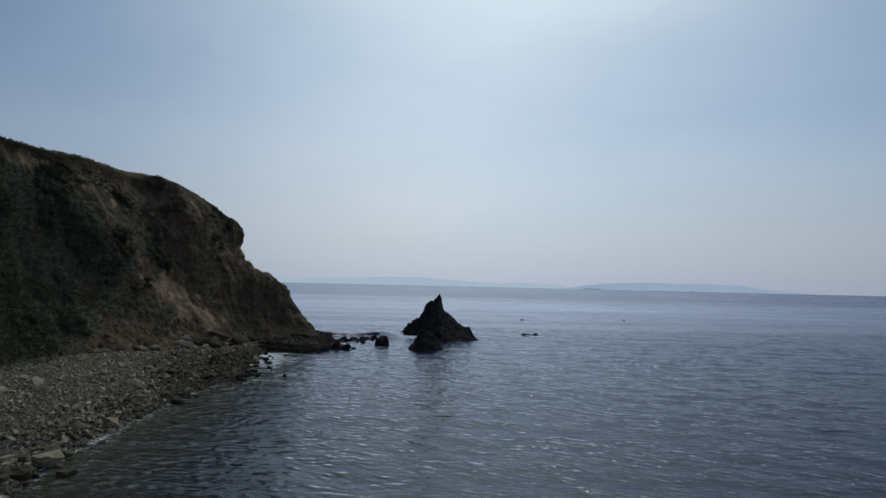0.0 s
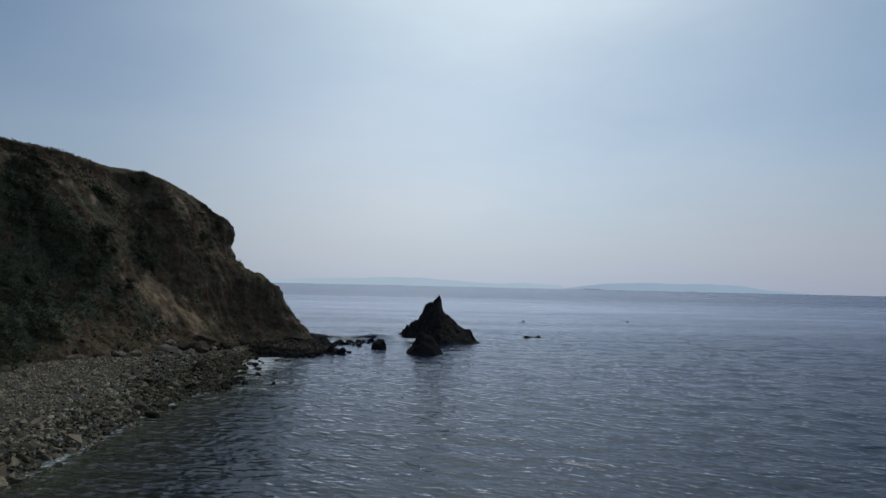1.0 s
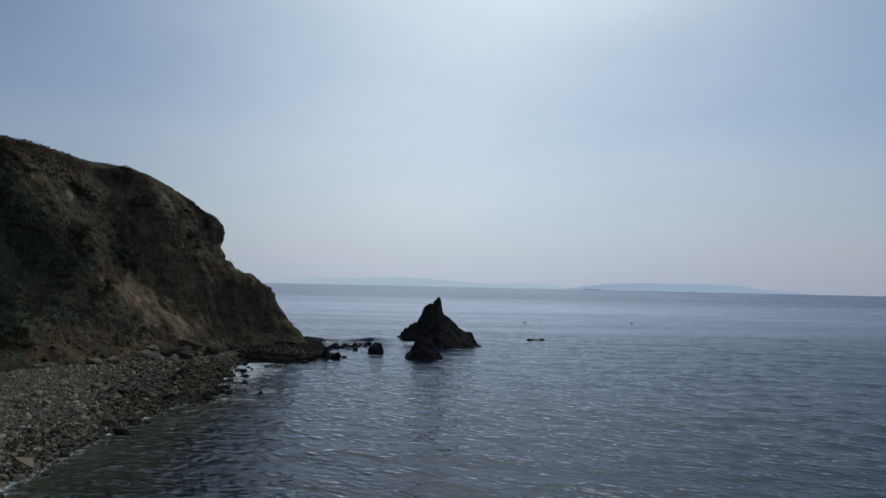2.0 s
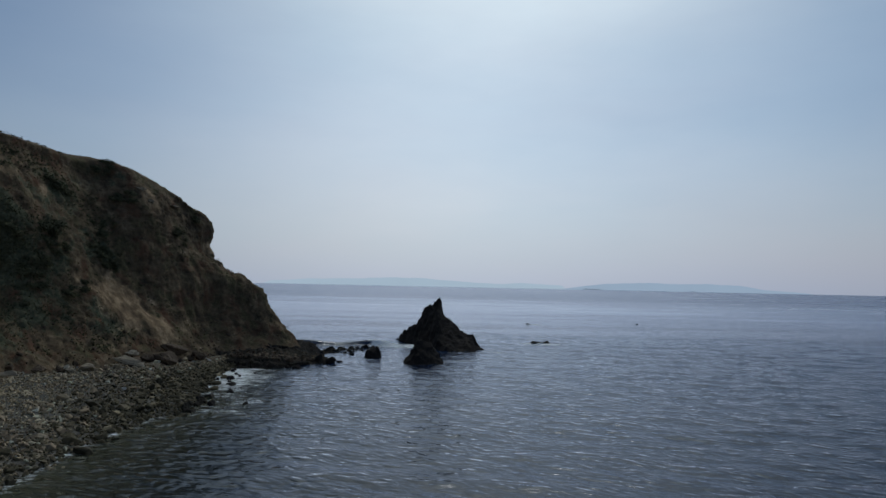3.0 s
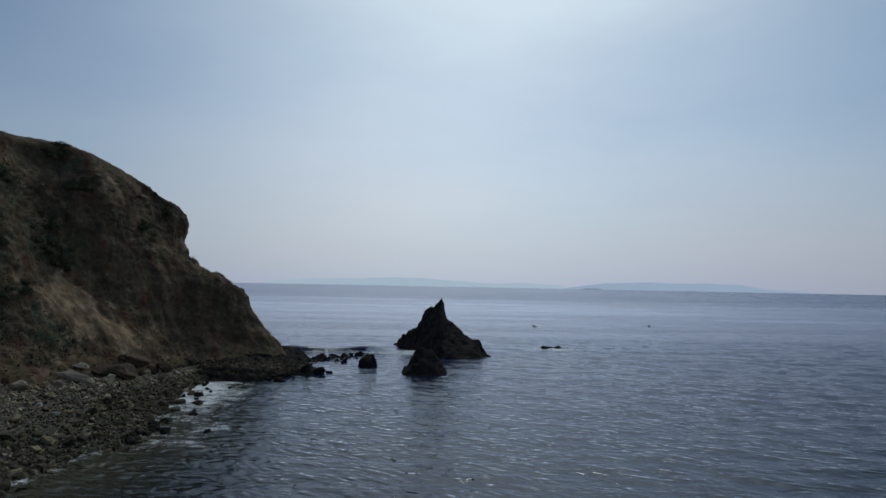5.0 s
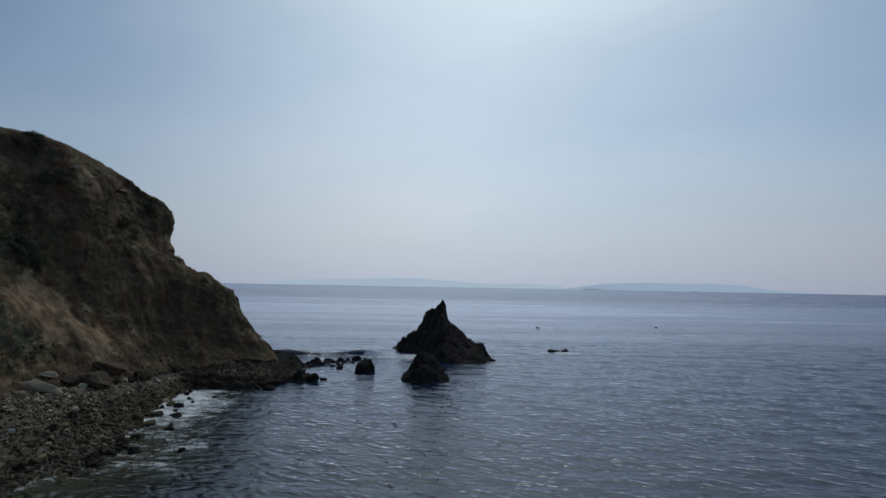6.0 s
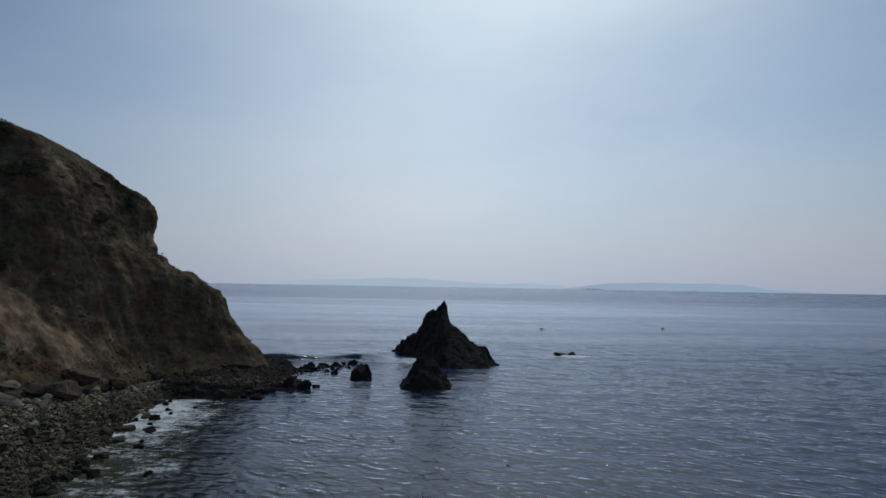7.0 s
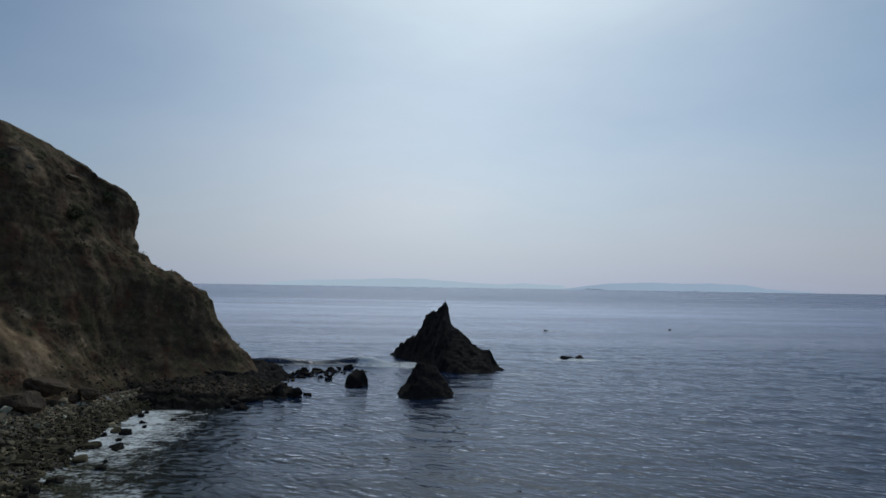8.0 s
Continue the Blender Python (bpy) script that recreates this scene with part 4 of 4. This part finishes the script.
def build_ship(x, y, length, tall):
    """A freighter far out: hull with raked bow, deck house, stack and deck cargo."""
    hull_mat, n, l, p = material("ship_in_haze")
    n.remove(p)
    # the haze before the ship is painted as a grey-blue glow on all its parts
    veil = n.new("ShaderNodeEmission")
    l.new(mixed(n, l, noise_node(n, l, 0.05, 3), (0.14, 0.185, 0.25), (0.18, 0.23, 0.30)), veil.inputs[0])
    l.new(veil.outputs[0], n["Material Output"].inputs[0])
    root = tagged(new("cargo_ship"), "long low grey cargo ship far out at sea", "ship")
    root.location = (x, y, 0)

    def slab(name, x0, x1, z0, z1, w, rake=0.0):
        V = [(x0, -w, z0), (x1, -w, z0), (x1, w, z0), (x0, w, z0), (x0 - rake, -w, z1), (x1 + rake, -w, z1), (x1 + rake, w, z1), (x0 - rake, w, z1)]
        return mesh_object(name, V, [(0, 3, 2, 1), (4, 5, 6, 7), (0, 1, 5, 4), (1, 2, 6, 5), (2, 3, 7, 6), (3, 0, 4, 7)], hull_mat, root, False)
    h = length / 2
    slab("hull", -h, h, -1, tall * 0.5, length * 0.07, length * 0.03)
    slab("deck_house", -h * 0.9, -h * 0.7, tall * 0.5, tall * 1.05, length * 0.05)
    slab("funnel", -h * 0.86, -h * 0.8, tall * 1.05, tall * 1.25, length * 0.015)
    for k in range(5):
        slab("cargo", -h * 0.55 + k * h * 0.28, -h * 0.31 + k * h * 0.28, tall * 0.5, tall * (0.72 if k % 2 else 0.8), length * 0.05)


# ---------------------------------------------------------------- plants
def leaf_cloud(rng, lobes, leaves, size, squash):
    """Small leaves thrown round a few lobes, with gaps: verts and faces."""
    V, F = [], []
    for _ in range(leaves):
        c, r = lobes[rng.randrange(len(lobes))]
        d = Vector((rng.gauss(0, 1), rng.gauss(0, 1), rng.gauss(0, 1))).normalized()
        p = Vector(c) + Vector((d.x, d.y, d.z * squash)) * r * rng.uniform(0.55, 1.08)
        if p.z < 0.02:
            continue
        a = Vector((rng.gauss(0, 1), rng.gauss(0, 1), rng.gauss(0, 1))).normalized()
        b = a.cross(d + Vector((0.01, 0.02, 0.03))).normalized()
        s = size * rng.uniform(0.6, 1.4)
        k = len(V)
        V += [p - a * s, p + b * s * 0.55 + d * s * 0.2, p + a * s, p - b * s * 0.55]
        F.append((k, k + 1, k + 2, k + 3))
    return V, F


def make_shrub(seed, mat):
    rng = random.Random(seed)
    root = new("shrub")
    lobes = []
    for _ in range(5 + seed % 3):
        a, r = rng.uniform(0, 6.3), rng.uniform(0.0, 0.62)
        lobes.append(((math.cos(a) * r, math.sin(a) * r, rng.uniform(0.18, 0.52)), rng.uniform(0.24, 0.44)))
    V, F = leaf_cloud(rng, lobes, 800, 0.062, 0.8)
    mesh_object("foliage", V, F, mat, root, False)
    for (cx, cy, cz), r in lobes[:4]:
        V, F = [], []
        for k, (t, w) in enumerate(((-0.25, 0.035), (0.5, 0.024), (1.0, 0.008))):
            for q in range(5):
                V.append((cx * max(t, 0) + w * math.cos(q * 1.2566), cy * max(t, 0) + w * math.sin(q * 1.2566), cz * t))
        for k in range(2):
            F += [(k * 5 + q, k * 5 + (q + 1) % 5, k * 5 + 5 + (q + 1) % 5, k * 5 + 5 + q) for q in range(5)]
        mesh_object("branch", V, F, TWIG, root)
    return root


def hill_spots(P, N, rng, count, rows, cols, want):
    """Places on the slope, chosen where want(point) is likely."""
    got = []
    while len(got) < count:
        i, k = rng.randrange(*rows), rng.randrange(*cols)
        p = P[i, k]
        if rng.random() < want(p):
            got.append((Vector(p), Vector(N[i, k])))
    return got


def greenness(p):
    g = float(blobs(np.array([p]), GREEN)[0])
    b = float(blobs(np.array([p]), BARE)[0])
    return max(0.01, g + 0.5 * fbm(p, 9.0, 3) + (0.12 if p[2] > 31 else 0) - (0.6 if p[2] > 38.5 else 0)) * (1 - min(1, 2 * b)) * (0 if p[2] < 5 or (p[1] > 148 and p[2] > 32.5) or (p[1] > 158 and p[2] > 24) else 1)


# thickets on the slope: x, y, z, reach
# (-58.5, 145.5, 19.5) is added in place of the dark overhang above the slide
THICKETS = ((-62, 153, 32.3, 2.3), (-54.9, 172.4, 30, 1.3), (-61.5, 144.7, 21.6, 2.8), (-65.3, 108, 15.5, 3.6), (-69.9, 122.8, 35.7, 3.4),
            (-68.8, 118, 33, 4.5), (-68, 140, 33.5, 3.2), (-67, 153.5, 37.8, 2.6), (-66.5, 116, 28, 4.5), (-67, 102, 27, 4.5), (-58.6, 109, 10, 4.2), (-63, 112, 15, 3.0), (-62.5, 127, 16.5, 3.6),
            (-65, 121, 22, 4.5), (-58.5, 145.5, 19.5, 2.2), (-63, 131, 22, 4.2), (-59.5, 134, 14.5, 2.4), (-66, 98, 18, 5), (-59, 98, 9, 4), (-63, 148, 27, 2.6), (-55, 164, 26, 2.2))


def build_shrubs(P, N):
    rng = random.Random(11)
    kinds = [make_shrub(20 + k, LEAF) for k in range(5)]
    nu, nv = P.shape[:2]
    flat_p, flat_n = P.reshape(-1, 3), N.reshape(-1, 3)
    spots = []
    for x, y, z, r in THICKETS:
        d = np.linalg.norm(flat_p - np.array((x, y, z)), axis=1)
        near = np.nonzero(d < r)[0]
        for _ in range(int(3 + 0.95 * r * r)):
            k = int(near[rng.randrange(len(near))])
            if rng.random() < 1.15 - (d[k] / r) ** 2 * 0.7:
                spots.append((Vector(flat_p[k]), Vector(flat_n[k]), rng.uniform(1.1, 1.2 + 0.32 * r)))
    for p, q in hill_spots(P, N, rng, 90, (int(nu * 0.06), int(nu * 0.84)), (int(nv * 0.2), int(nv * 0.9)), greenness):
        spots.append((p, q, rng.uniform(0.5, 1.2)))
    made = 0
    for p, q, size in spots:
        src = kinds[made % 5]
        ob = src if made < 5 else copy_thing(src, Matrix.Identity(4))
        lean = Vector((0, 0, 1)).lerp(q, 0.35).to_track_quat("Z", "Y")
        ob.matrix_world = Matrix.LocRotScale(p - q * 0.2 * size, lean @ Euler((0, 0, rng.uniform(0, 6.3))).to_quaternion(), (size * 1.15, size * rng.uniform(1.0, 1.3), size * rng.uniform(0.65, 0.9)))
        tagged(ob, "dense dark green coastal shrub rooted in the steep slope", "shrub", "shrubs on the headland")
        made += 1
    crest = copy_thing(kinds[1], Matrix.Identity(4))
    crest.matrix_world = Matrix.LocRotScale((-67.1, 155.1, 39.0), None, (3.2, 3.2, 2.2))
    tagged(crest, "large dark rounded bush on the skyline of the headland", "shrub", "shrubs on the headland")
    # the small tufts that nobody could count
    for name, mat, count, label, want in (("scrub_tufts", LEAF, 11000, "low dark scrub covering the slope", greenness),
                                          ("dry_tufts", DRY, 2600, "small dry brown tufts between the scrub", lambda p: 0.0 if p[2] < 4 or (p[1] > 146 and p[2] > 33) or (p[1] > 158 and p[2] > 24) else (0.35 + 0.4 * fbm(p, 6.0, 3)) * (1 - min(1.0, 2 * float(blobs(np.array([p]), BARE)[0]))))):
        V, F = [], []
        for p, q in hill_spots(P, N, rng, count, (int(nu * 0.06), int(nu * 0.86)), (int(nv * 0.16), int(nv * 0.97)), want):
            r = rng.uniform(0.2, 0.55) * (1 if mat is LEAF else 0.6)
            lv, lf = leaf_cloud(rng, [((0, 0, r * 0.5), r)], 12, 0.12 if mat is LEAF else 0.09, 0.7)
            k = len(V)
            V += [v + p for v in lv]
            F += [tuple(i + k for i in f) for f in lf]
        ob = mesh_object(name, V, F, mat, None, False)
        tagged(ob, label, "scrub", kind="stuff")


def make_kelp(seed):
    """A floating clump: curled blades round a few bladders."""
    rng = random.Random(seed)
    V, F = [], []
    for b in range(16):
        a, ln = rng.uniform(0, 6.3), rng.uniform(0.25, 0.6)
        px, py, bend = rng.uniform(-0.15, 0.15), rng.uniform(-0.15, 0.15), rng.uniform(-1.2, 1.2)
        k = len(V)
        for q in range(6):
            t = q / 5
            w = 0.05 * math.sin(math.pi * (0.12 + 0.8 * t))
            ca, sa_ = math.cos(a + bend * t), math.sin(a + bend * t)
            x, y, z = px + ca * ln * t, py + sa_ * ln * t, 0.05 + 0.05 * math.sin(3 * t + b)
            V += [(x - sa_ * w, y + ca * w, z), (x + sa_ * w, y - ca * w, z + 0.03)]
        F += [(k + 2 * q, k + 2 * q + 1, k + 2 * q + 3, k + 2 * q + 2) for q in range(5)]
    return mesh_object("kelp_clump", V, F, KELP)


def build_kelp():
    src = None
    for k, (x, y, size) in enumerate(((-6, 131.5, 1.3), (-5.4, 114, 1.2), (-4.5, 107, 1.0), (-12, 98, 0.9), (2.9, 101, 1.0), (-0.9, 104, 1.0), (-10.7, 111, 0.8), (-2, 118, 0.8), (6, 122, 0.7))):
        if src is None:
            ob = src = make_kelp(5)
        else:
            ob = copy_thing(src, Matrix.Identity(4))
        ob.matrix_world = Matrix.LocRotScale((x, y, 0.0), Euler((0, 0, k * 1.1)), (size * 0.7, size * 0.7, size * 0.7))
        tagged(ob, "small dark clump of kelp afloat on the water", "kelp", "kelp on the water")


build_sea()
HILL_P, HILL_N = build_headland()
beach = build_beach()
build_rocks()
build_loose_rocks()
build_shrubs(HILL_P, HILL_N)
build_talus(HILL_P)
build_kelp()
build_distance()
build_ship(1068, 4780, 115, 10)
build_ship(1790, 4780, 30, 7)
build_stones(beach)
